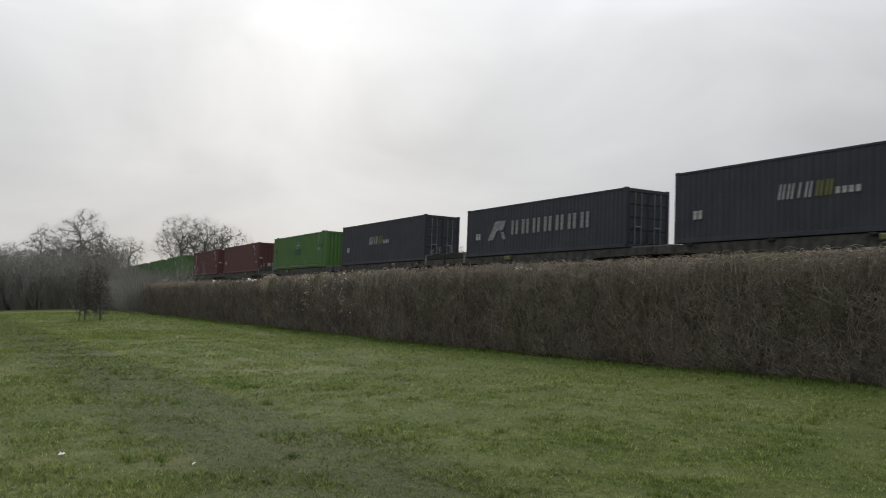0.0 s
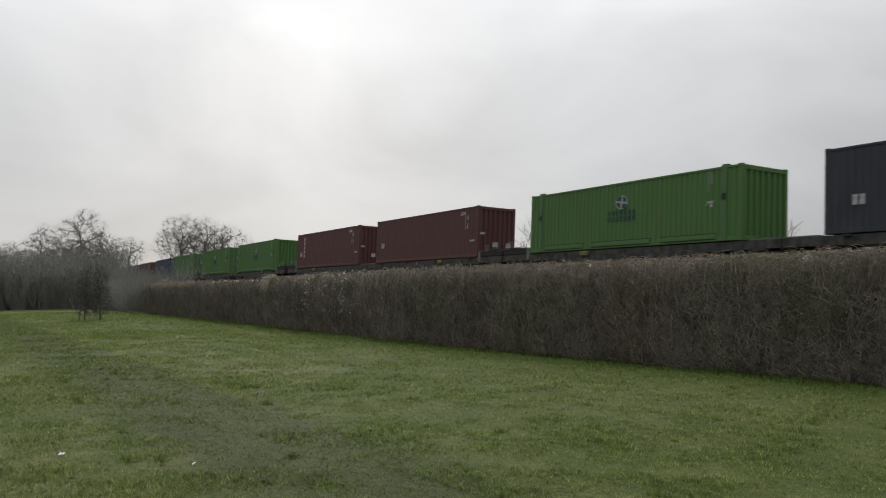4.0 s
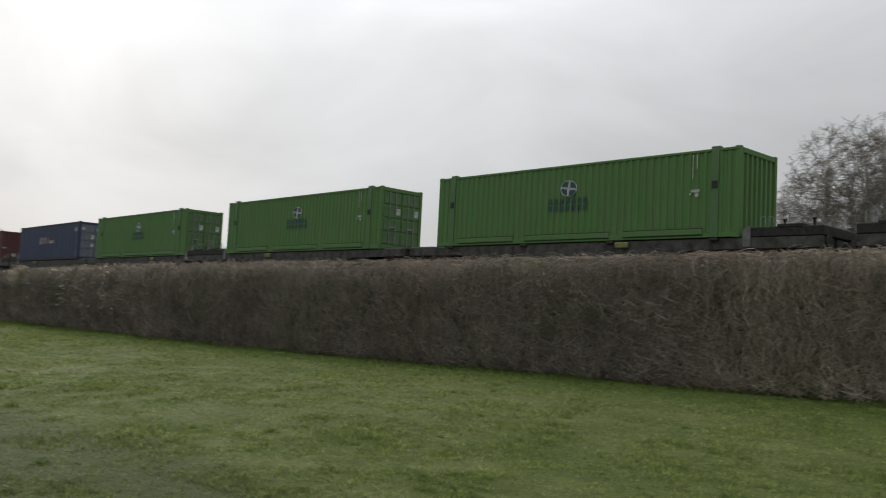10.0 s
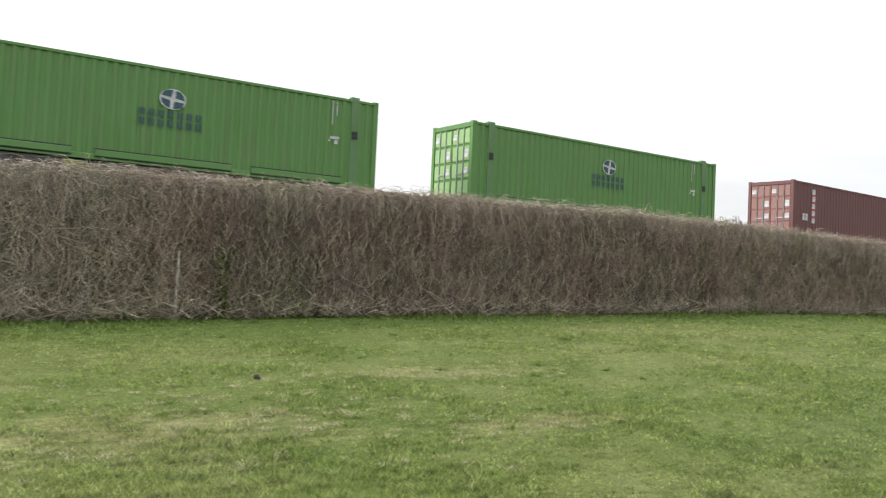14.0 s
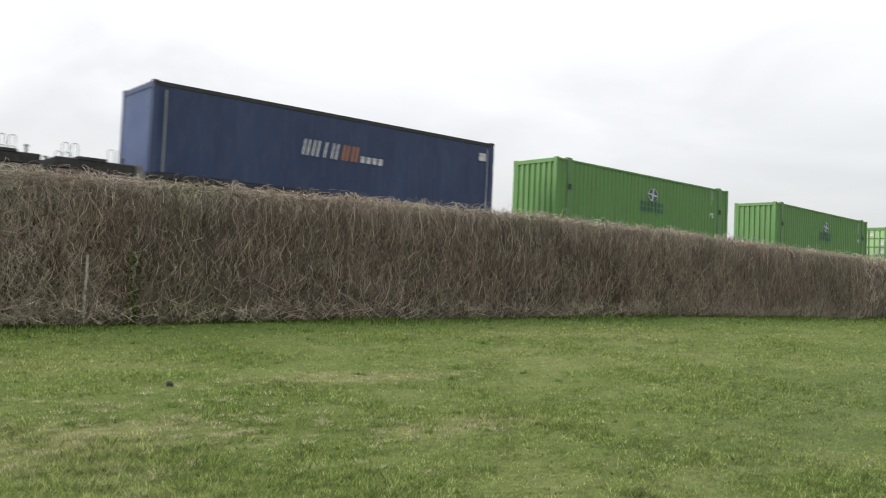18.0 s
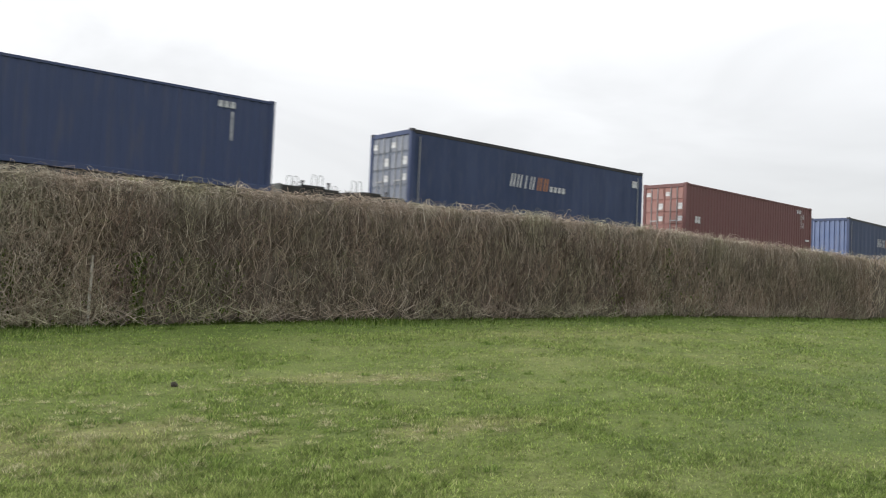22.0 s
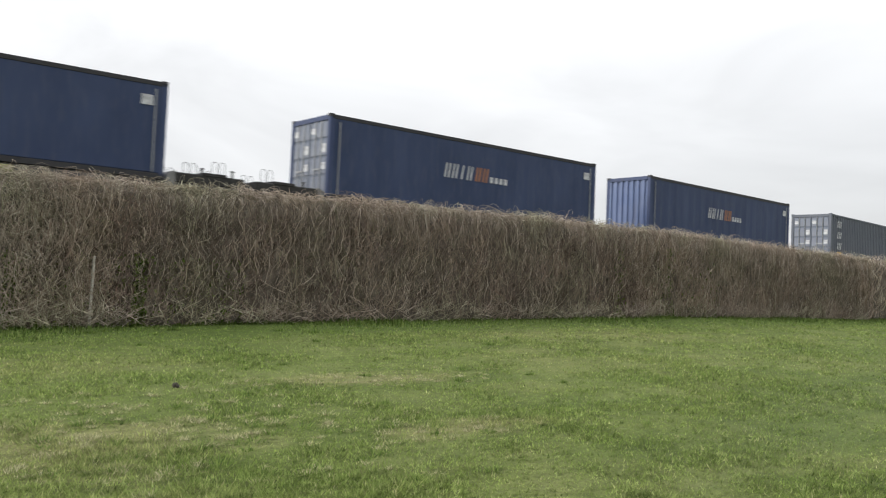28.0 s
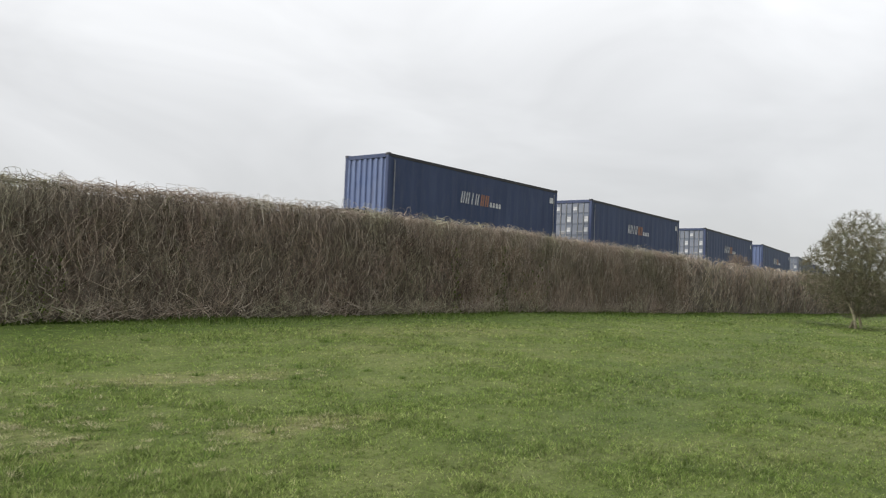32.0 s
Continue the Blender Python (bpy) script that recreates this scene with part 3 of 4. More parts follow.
# ---------------------------------------------------------------- trees
def grow(seed, height, spread, stems=1, depth=5, lean=0.0, fork=(3, 4), start=0.18, twig_r=0.012, droop=0.0, shrink=0.72):
    """Stems of a bare tree as (line, radii) pairs: thick ones, and fine ones of the crown."""
    rng = random.Random(seed)
    thick, mid, fine = [], [], []

    def limb(p, way, size, rad, level):
        pts, rads = [p.copy()], [rad]
        d = way.normalized()
        k = 4 if level < 3 else 2
        for i in range(k):
            d = (d + Vector((rng.gauss(0, 0.16), rng.gauss(0, 0.16), rng.gauss(0.05, 0.12) - droop * (level > 1)))).normalized()
            p = p + d * (size / k)
            pts.append(p.copy())
            rads.append(rad * (1 - 0.45 * (i + 1) / k))
        (thick if level < 2 else mid if level < 3 else fine).append((pts, rads))
        if level >= depth:
            return
        for j in range(rng.randint(*fork)):
            at = rng.uniform(start if level == 0 else 0.3, 0.999) * k
            i = min(int(at), k - 1)
            base = pts[i].lerp(pts[i + 1], at - i)
            a = rng.uniform(0, 2 * math.pi)
            side = Vector((math.cos(a), math.sin(a), 0))
            go = (d * rng.uniform(0.5, 1.0) + side * rng.uniform(0.45, 0.95) * spread + Vector((0, 0, 0.15 - droop))).normalized()
            limb(base, go, size * rng.uniform(shrink - 0.12, shrink + 0.08), max(rads[i] * 0.55, twig_r), level + 1)
        go = (d + Vector((rng.gauss(0, 0.2), rng.gauss(0, 0.2), 0.1))).normalized()
        limb(p, go, size * shrink, max(rads[-1] * 0.9, twig_r), level + 1)

    first = height / (1 + sum(shrink**i for i in range(1, depth + 1)) * 0.8)
    for s in range(stems):
        a = rng.uniform(0, 2 * math.pi)
        off = 0.0 if stems == 1 else 0.25
        tilt = Vector((math.cos(a) * (lean + off * spread), math.sin(a) * (lean + off * spread), 1))
        limb(Vector((math.cos(a), math.sin(a), 0)) * off * 0.8, tilt, first, height * (0.022 if stems == 1 else 0.012), 0)
    return thick, mid, fine


def dome(seed, height, spread, wide=0.5, low=0.3, tips=900, twig_r=0.02, stems=1, feet=()):
    """Stems of a round-headed bare tree: limbs that part again and again until they fill a rounded crown."""
    rng = np.random.default_rng(seed)
    thick, mid, fine = [], [], []
    p = rng.normal(0, 1, (tips, 3))
    p /= np.linalg.norm(p, axis=1, keepdims=True)
    p *= (rng.random((tips, 1)) ** 0.42) * (1 + 0.16 * np.sin(3 * p[:, :1] + 4 * p[:, 2:] + seed))
    p[:, :2] *= wide * height
    p[:, 2] = height * (low + (1 - low) * (0.5 + 0.5 * p[:, 2]))
    trunk = height * 0.024 / math.sqrt(stems)

    def grow_to(base, pts, rad, level, way):
        mean = pts.mean(0)
        if len(pts) < 3 or level > 11:
            for q in pts:
                m = base * 0.5 + q * 0.5 + rng.normal(0, 0.02 * height * 0.6, 3)
                fine.append(([Vector(base), Vector(m), Vector(q)], [max(rad, twig_r), twig_r, twig_r * 0.6]))
            return
        share = 0.34 if level else 0.3
        end = base + (mean - base) * share + way * np.linalg.norm(mean - base) * 0.12
        bow = (base + end) / 2 + rng.normal(0, 0.07, 3) * np.linalg.norm(end - base)
        r2 = max(rad * 0.93, twig_r)
        (thick if level < 3 else mid if level < 5 else fine).append(([Vector(base), Vector(bow), Vector(end)], [rad, (rad + r2) / 2, r2]))
        axis = np.linalg.eigh(np.cov((pts - mean).T))[1][:, 2] + rng.normal(0, 0.35, 3)
        side = (pts - mean) @ axis > rng.normal(0, 0.05) * height
        go = (end - base) / (np.linalg.norm(end - base) + 1e-6)
        for part_of in (pts[side], pts[~side]):
            if len(part_of):
                grow_to(end, part_of, max(r2 * (len(part_of) / len(pts)) ** 0.42, twig_r), level + 1, go)

    for k in range(stems):
        mine = p[k::stems] if stems == 1 else p[np.argsort(np.arctan2(p[:, 1], p[:, 0]))][k * tips // stems:(k + 1) * tips // stems]
        a = 2 * math.pi * (k + 0.5) / stems - math.pi
        foot = np.array([math.cos(a), math.sin(a), 0]) * (0 if stems == 1 else height * 0.1 * rng.uniform(0.3, 1.6))
        if feet:
            foot = np.array([*feet[k], 0.0])
        grow_to(foot, mine, trunk, 0, np.array([0, 0, 1.0]))
    return thick, mid, fine


TREES = {}


def tree(name, place, label, category, seed, height, spread, material=None, grp="", turn=0.0, **kw):
    """A bare tree: a thing with its trunk (limbs) and its crown of twigs."""
    material = material or M_BARK
    key = (seed, height, spread, material.name, str(kw))
    if key not in TREES:
        thick, mid, fine = dome(seed, height, spread, **kw) if "tips" in kw else grow(seed, height, spread, **kw)
        peak = max(p[-1].z for p, _ in fine)
        for group in (thick, mid, fine):
            for pts, _ in group:
                for v in pts:
                    v *= height / peak
        TREES[key] = [strand_mesh(n, [p for p, _ in g], [r for _, r in g], material, s) for n, g, s in (("trunk", thick, 6), ("limbs", mid, 4), ("crown", fine, 3))]
    ob = tagged(new(name), label, category, grp)
    part("trunk", TREES[key][0], material, ob)
    tagged(part("bough", TREES[key][1], material, ob), kind="stuff")
    part("crown", TREES[key][2], material, ob)
    ob.matrix_basis = pose(*place, 0, 0, turn)
    return ob


def on_land(az, dist):
    x, y = dist * math.sin(radians(az)), dist * math.cos(radians(az))
    return x, y, float(land(x, y)) - 0.05


def build_trees():
    # a small thorn standing in the meadow before the far wood
    x, y = -62.8, 8.75
    tree("hawthorn", (x, y, float(land(x, y)) - 0.05), "small bare thorn tree with leaning trunks alone in the meadow", "tree", 3, 4.0, 1.0, material=M_THORN, stems=4, wide=0.36, low=0.02, tips=3000, twig_r=0.012, feet=((0.2, -0.8), (0.0, -0.35), (0.1, 0.6), (0.0, 0.75)))
    # beyond the end of the hedge: a wood of bare trees over dense scrub
    spots = [(-82.75, 150, 16.0, 0.29, 21), (-85.1, 158, 14.2, 0.24, 22), (-83.9, 165, 13.0, 0.3, 23), (-86.9, 150, 10.6, 0.34, 22), (-89.0, 165, 11.5, 0.34, 23), (-81.6, 152, 12.0, 0.27, 22), (-91.5, 170, 12.0, 0.3, 21), (-82.3, 146, 11.4, 0.42, 23), (-83.5, 147, 11.0, 0.42, 22)]
    for az, dist, high, wide, seed in spots:
        tree("bare_tree", on_land(az, dist), "tall leafless tree at the edge of a far wood", "tree", seed, high, 1.0, grp="trees of the far wood", turn=az * 7, wide=wide, low=0.2, tips=2400, twig_r=0.015)
    tree("bare_tree", on_land(-80.1, 165), "small upright leafless tree behind the railway", "tree", 31, 9.3, 1.0, wide=0.36, low=0.3, tips=1000, twig_r=0.013)
    for az, dist, high, wide, seed in ((-77.1, 190, 19.4, 0.31, 41), (-75.8, 186, 19.8, 0.3, 42), (-74.5, 190, 18.9, 0.32, 43)):
        tree("bare_tree", on_land(az, dist), "broad leafless tree behind the railway", "tree", seed, high, 1.0, grp="trees behind the railway", wide=wide, low=0.4, tips=2600, twig_r=0.015)
    # close behind the track
    for az, dist, high, seed, wide in ((-23.5, 51, 10.4, 54, 0.3), (-20.6, 50, 12.4, 51, 0.28), (-17.3, 51, 13.6, 52, 0.26), (-13.6, 49, 14.9, 53, 0.24), (-10.4, 51, 15.4, 51, 0.21)):
        tree("willow", on_land(az, dist), "leafless grey willow behind the railway", "tree", seed, high, 1.0, material=M_WILLOW, grp="willows behind the railway", turn=az * 31, stems=4, wide=wide, low=0.22, tips=7000, twig_r=0.0105)
    for az, dist, high, seed in ((-42, 48, 6.8, 71), (-52.5, 60, 7.6, 72), (-63, 85, 8.6, 71), (6.6, 60, 10.6, 73), (-31, 46, 5.8, 72)):
        tree("bare_bush", on_land(az, dist), "leafless bush growing behind the railway", "bush", seed, high, 0.8, material=M_WILLOW, grp="bushes behind the railway", stems=3, depth=4, fork=(3, 4), twig_r=0.01)
    # a shrub that stands up out of the hedge
    x = -0.72
    tree("shrub", (x, HEDGE_Y + 0.6, float(np.interp(x, TOP_X, TOP_Z)) - 0.55), "bushy grey-brown leafless shrub rising out of the hedge", "shrub", 81, 2.25, 1.0, material=M_SHRUB, stems=5, wide=0.34, low=0.1, tips=5200, twig_r=0.0042)
    x = 35.6
    tree("shrub", (x, HEDGE_Y + 0.6, float(np.interp(x, TOP_X, TOP_Z)) - 0.6), "reddish leafless shrub rising out of the hedge", "shrub", 83, 1.15, 1.0, material=M_TWIG, stems=6, depth=4, fork=(2, 4), twig_r=0.0035, shrink=0.62)
    # a green-stemmed thorn in the meadow before the hedge
    tree("thorn_tree", (34.5, 10.5, float(land(34.5, 10.5)) - 0.05), "round leafless thorn tree with mossy green twigs", "tree", 91, 4.5, 1.2, material=M_MOSS, stems=4, wide=0.42, low=0.06, tips=14000, twig_r=0.0062, feet=((0.15, 0.1), (-0.15, 0.2), (0.1, -0.2), (-0.3, -0.1)))


def build_scrub():
    """The dense brush under the far wood, and that which carries on from the end of the hedge."""
    rng = np.random.default_rng(17)

    def bed(n, x, y, tall, rad, label):
        seg = 4
        z = land(x, y)
        high = tall * (0.55 + 0.45 * rng.random(n)) * np.array([0.9 + 0.5 * noise.noise((a * 0.06, b * 0.06, 2)) for a, b in zip(x, y)])
        f = np.linspace(0, 1, seg)[None, :]
        low = rng.uniform(0, 0.75, (n, 1)) * high[:, None]
        pz = z[:, None] + low + (high[:, None] - low) * f
        px = x[:, None] + np.cumsum(rng.normal(0, tall * 0.085, (n, seg)), 1)
        py = y[:, None] + np.cumsum(rng.normal(0, tall * 0.085, (n, seg)), 1)
        r = rad * rng.uniform(0.6, 1.6, (n, 1)) * (1 - 0.7 * f)
        me = strand_mesh("scrub", np.stack([px, py, pz], -1), r, M_SCRUB)
        tagged(new("scrub", me), label, "scrub", kind="stuff")

    def thicket(xs, ys, deep, tall, label):
        """The close-grown middle of a stand of scrub: a lumpy ridge along the line through xs and ys."""
        rows = []
        for x, y in zip(xs, ys):
            high = tall * (0.9 + 0.5 * noise.noise((x * 0.06, y * 0.06, 2)))
            ring = [(-0.5, -0.2), (-0.47, 0.3), (-0.42, 0.62), (-0.2, 0.82), (0.2, 0.84), (0.45, 0.6), (0.5, -0.05)]
            way = Vector((x, y, 0)).normalized()
            rows.append([(x + way.x * a * deep + rng.normal(0, 0.35), y + way.y * a * deep + rng.normal(0, 0.35), float(land(x, y)) + high * b + rng.normal(0, 0.22)) for a, b in ring])
        rows = np.array(rows)
        idx = np.arange(rows.shape[0] * 7).reshape(-1, 7)
        faces = np.stack([idx[:-1, :-1], idx[1:, :-1], idx[1:, 1:], idx[:-1, 1:]], -1).reshape(-1, 4)
        tagged(new("thicket", raw_mesh("thicket", rows.reshape(-1, 3), faces, M_SCRUB)), label, "scrub", kind="stuff")

    n = 17000
    az, d = np.radians(rng.uniform(-96, -80.5, n)), 118 + 47 * rng.random(n) ** 1.6
    bed(n, d * np.sin(az), d * np.cos(az), 8.6, 0.019, "dense bare scrub below the far wood")
    az = np.radians(np.linspace(-96, -80.6, 90))
    thicket(132 * np.sin(az), 132 * np.cos(az), 22, 7.4, "close-grown grey middle of the far scrub")
    n = 8000
    x = rng.uniform(-128, -79, n)
    bed(n, x, 14.5 + 5 * rng.random(n) + (-79 - x) * 0.05, 4.4, 0.013, "bare scrub growing on from the end of the hedge")
    xs = np.linspace(-128, -80.5, 60)
    thicket(xs, 17.2 + (-79 - xs) * 0.05, 3.6, 3.7, "close-grown grey middle of the scrub past the hedge")


# ---------------------------------------------------------------- railway
def build_track():
    """Ballast and two rails that follow the bend."""
    xs = np.arange(-480, 260, 4.0)
    sl = np.gradient(bend(xs), xs)
    nx, ny = -sl / np.hypot(1, sl), 1 / np.hypot(1, sl)

    def sweep(name, prof, material):
        rows = [[(x + a * u, TRACK_Y + 1.25 + b + a * v, FLOOR_Z - 1.0 + GRADE * x + h) for a, h in prof] for x, b, u, v in zip(xs, bend(xs), nx, ny)]
        rows = np.array(rows)
        k = len(prof)
        idx = np.arange(rows.shape[0] * k).reshape(-1, k)
        lo, hi = idx[:-1], idx[1:]
        faces = np.stack([lo, hi, np.roll(hi, -1, 1), np.roll(lo, -1, 1)], -1).reshape(-1, 4)
        return raw_mesh(name, rows.reshape(-1, 3), faces, material)

    track = tagged(new("railway_track"), "single railway track on stone ballast", "railway track", kind="structure")
    part("ballast", sweep("ballast", [(-2.6, -0.6), (-1.6, -0.2), (1.6, -0.2), (2.6, -0.6)], M_BALLAST), M_BALLAST, track)
    for side in (-0.75, 0.75):
        part("rail", sweep("rail", [(side - 0.07, -0.21), (side - 0.035, -0.02), (side + 0.035, -0.02), (side + 0.07, -0.21)], M_RAIL), M_RAIL, track)


HALF, WIDE, HIGH = 6.858, 1.25, 2.896


def corrugated(length, z0, z1, pitch, deep):
    """A pressed steel sheet along x, standing from z0 to z1, its outer crests at y = 0."""
    bm = bmesh.new()
    n = max(2, round(length / pitch))
    p = length / n
    prev = None
    for i in range(n):
        x = -length / 2 + i * p
        for fx, fy in ((0.0, 0.0), (0.38, 0.0), (0.5, deep), (0.88, deep)):
            cur = (bm.verts.new((x + fx * p, fy, z0)), bm.verts.new((x + fx * p, fy, z1)))
            if prev:
                bm.faces.new((prev[0], cur[0], cur[1], prev[1]))
            prev = cur
    cur = (bm.verts.new((length / 2, 0, z0)), bm.verts.new((length / 2, 0, z1)))
    bm.faces.new((prev[0], cur[0], cur[1], prev[1]))
    return bm


def curtain(length, z0, z1):
    """A tarpaulin side with shallow folds."""
    bm = bmesh.new()
    nx, nz = 60, 6
    vs = [[bm.verts.new((-length / 2 + length * i / nx, 0.012 * math.sin(i * 1.9) * math.sin(math.pi * j / nz) + 0.008 * noise.noise((i * 0.5, j * 0.4, 1)), z0 + (z1 - z0) * j / nz)) for j in range(nz + 1)] for i in range(nx + 1)]
    for i in range(nx):
        for j in range(nz):
            bm.faces.new((vs[i][j], vs[i + 1][j], vs[i + 1][j + 1], vs[i][j + 1]))
    return bm


def slanted(w, h, slant, deep=0.006):
    """A flat leaning bar in the plane of x and z, standing a little proud towards -y."""
    bm = bmesh.new()
    pts = [(-w / 2 - slant / 2, -h / 2), (w / 2 - slant / 2, -h / 2), (w / 2 + slant / 2, h / 2), (-w / 2 + slant / 2, h / 2)]
    front = [bm.verts.new((x, -deep, z)) for x, z in pts]
    back = [bm.verts.new((x, 0, z)) for x, z in pts]
    bm.faces.new(front)
    for i in range(4):
        bm.faces.new((front[i], back[i], back[(i + 1) % 4], front[(i + 1) % 4]))
    return bm


def bars(ob, spots, material, name="marking", label=""):
    """Plain bars on the near side: rows of x, z, width, height, slant."""
    for x, z, w, h, s in spots:
        me = cached(("bar", w, h, s), material, lambda: slanted(w, h, s))
        b = part(name, me, material, ob, label)
        b.location = (x, -WIDE - 0.004, z)


def wordmark(ob, x, z, size, figure=M_ORANGE):
    """Slanted white bars, an orange block and smaller white bars, as on the curtain-sided boxes."""
    w = size * 0.55
    for i in range(4):
        bars(ob, [(x + i * w * 1.25 + k * w * 0.29, z, w * 0.24, size, size * 0.18) for k in ((-1, 1) if i != 2 else (0,))], M_WHITE)
    bars(ob, [(x + q * w, z, w * 0.34, size, size * 0.15) for q in (4.95, 5.5, 6.2, 6.75)], figure)
    for i in range(4):
        bars(ob, [(x + (7.6 + i * 0.85) * w, z - size * 0.26, w * 0.55, size * 0.42, 0.0)], M_WHITE)


PANELS = {"pale_blue_grey_door_paint": M_PANEL, "faded_red_door_paint": M_RUST_PALE, "green_container_paint": M_GREEN_LIT}


def end_panel(ob, side, kind, body, door_paint):
    """Closes one end: side is +1 for the leading one, kind 'doors' or 'wall'."""
    x = side * HALF
    for name, z0, z1 in (("end_header", HIGH - 0.19, HIGH - 0.015), ("end_sill", 0.03, 0.2)):
        p = part(name, cached((name,), body, lambda: box(-0.05, 0.05, -WIDE + 0.165, WIDE - 0.165, z0, z1, 0.01)), body, ob)
        p.location.x = x - side * 0.055
    if kind == "wall":
        sheet = M_BLUE_LIT if body is M_ROYAL else body
        me = cached(("end_wall",), sheet, lambda: corrugated(2 * WIDE - 0.3, 0.2, HIGH - 0.16, 0.3, 0.075))
        w = part("end_wall", me, body, ob)
        w.matrix_basis = pose(x - side * 0.02, 0, 0, 0, 0, 90 * side)
        return
    for s in (-1, 1):
        d = part("door", cached(("door",), door_paint, door_leaf), door_paint, ob)
        d.matrix_basis = pose(x - side * 0.05, s * 0.555, 0, 0, 0, 90 * side)
        # Green panels take a lit copy trailing, a shaded copy leading.
        pale = PANELS.get(door_paint.name, door_paint) if side < 0 or door_paint is not M_GREEN else M_GREEN_POST
        for i in range(4):
            for k in (-0.36, 0.0, 0.36):
                w = part("door_panel", cached(("door_panel",), pale, lambda: box(-0.14, 0.14, -0.03, 0.0, -0.26, 0.26, 0.012)), pale, d)
                w.location = (k, 0, 0.53 + i * 0.62)
        for k in (-0.18, 0.18):
            rod = part("lock_rod", cached(("rod",), M_ROD, lambda: tube((0, -0.05, 0.2), (0, -0.05, HIGH - 0.2), 0.022, 6)), M_ROD, d, "galvanised lock rod")
            rod.location = (k, 0, 0)
        part("handle", cached(("handle",), M_ROD, lambda: box(-0.22, 0.2, -0.085, -0.055, 1.02, 1.07)), M_ROD, d, "steel door handle")
        if door_paint.name not in PANELS:
            continue
        for zz, hh in ((2.38, 0.2), (1.76, 0.3), (1.15, 0.24)) if side < 0 or door_paint is not M_GREEN else ((1.8, 0.3),):
            lb = part("label_plate", cached(("plate", hh), M_WHITE, lambda: slanted(0.24, hh, 0)), M_WHITE, d, "white label")
            lb.location = (0.36 * (1 if zz < 2 else -1), -0.034, zz)


def door_leaf():
    """A door leaf in the plane of x and z."""
    return box(-0.545, 0.545, 0.0, 0.05, 0.17, HIGH - 0.14, 0.01)


def container(lead, trail, body, skin, side="steel", door_paint=None, high=HIGH, rail=None, label="", cat="shipping container"):
    """A 45-foot box: sides, ends, roof, rails, posts and castings. Its origin is the middle of its floor."""
    rail = rail or body
    ob = tagged(new("shipping_container"), label, cat, "containers on the train")
    for s in (-1, 1):
        if side == "steel":
            me = cached(("side",), skin, lambda: corrugated(2 * HALF - 0.3, 0.17, HIGH - 0.09, 0.285, 0.06 if skin is M_GREY else 0.032 if skin is M_GREEN else 0.022))
        else:
            me = cached(("curtain",), skin, lambda: curtain(2 * HALF - 0.36, 0.2, HIGH - 0.13))
        p = part("side_panel" if side == "steel" else "curtain", me, skin, ob)
        p.matrix_basis = pose(0, s * (WIDE - 0.012), 0, 0, 0, 0 if s < 0 else 180)
        if side == "steel":
            top = cached(("top_rail",), rail, lambda: box(-HALF, HALF, -0.035, 0.035, HIGH - 0.1, HIGH - 0.01, 0.01))
        else:
            top = cached(("deep_top_rail",), M_BLACK, lambda: box(-HALF + 0.02, HALF - 0.02, -0.035, 0.035, HIGH - 0.15, HIGH - 0.01, 0.012))
        t = part("top_rail", top, rail, ob)
        t.location.y = s * (WIDE - 0.035)
        b = part("bottom_rail", cached(("bottom_rail",), rail, lambda: box(-HALF, HALF, -0.04, 0.04, 0.02, 0.18, 0.01)), rail, ob)
        b.location.y = s * (WIDE - 0.04)
        for e in (-1, 1):
            post = part("corner_post", cached(("post",), body, lambda: box(-0.09, 0.09, -0.08, 0.08, 0.0, HIGH, 0.012)), body, ob)
            post.location = (e * (HALF - 0.09), s * (WIDE - 0.08), 0)
            for z in (0.0, HIGH - 0.1):
                c = part("corner_casting", cached(("casting",), M_BLACK if side != "steel" else body, lambda: box(-0.1, 0.1, -0.09, 0.09, 0, 0.12, 0.015)), body, ob)
                c.location = (e * (HALF - 0.098), s * (WIDE - 0.083), z)
    roof = cached(("roof",), rail if side == "steel" else M_BLACK, lambda: box(-HALF + 0.05, HALF - 0.05, -WIDE + 0.06, WIDE - 0.06, HIGH - 0.06, HIGH - 0.02))
    part("roof", roof, rail, ob)
    part("floor", cached(("floor",), M_BLACK, lambda: box(-HALF + 0.1, HALF - 0.1, -WIDE + 0.1, WIDE - 0.1, 0.05, 0.16)), M_BLACK, ob)
    end_panel(ob, 1, lead, body, door_paint or body)
    end_panel(ob, -1, trail, body, door_paint or body)
    if high != HIGH:
        for ch in ob.children:
            ch.matrix_basis = Matrix.Diagonal((1, 1, high / HIGH, 1)) @ ch.matrix_basis
    return ob


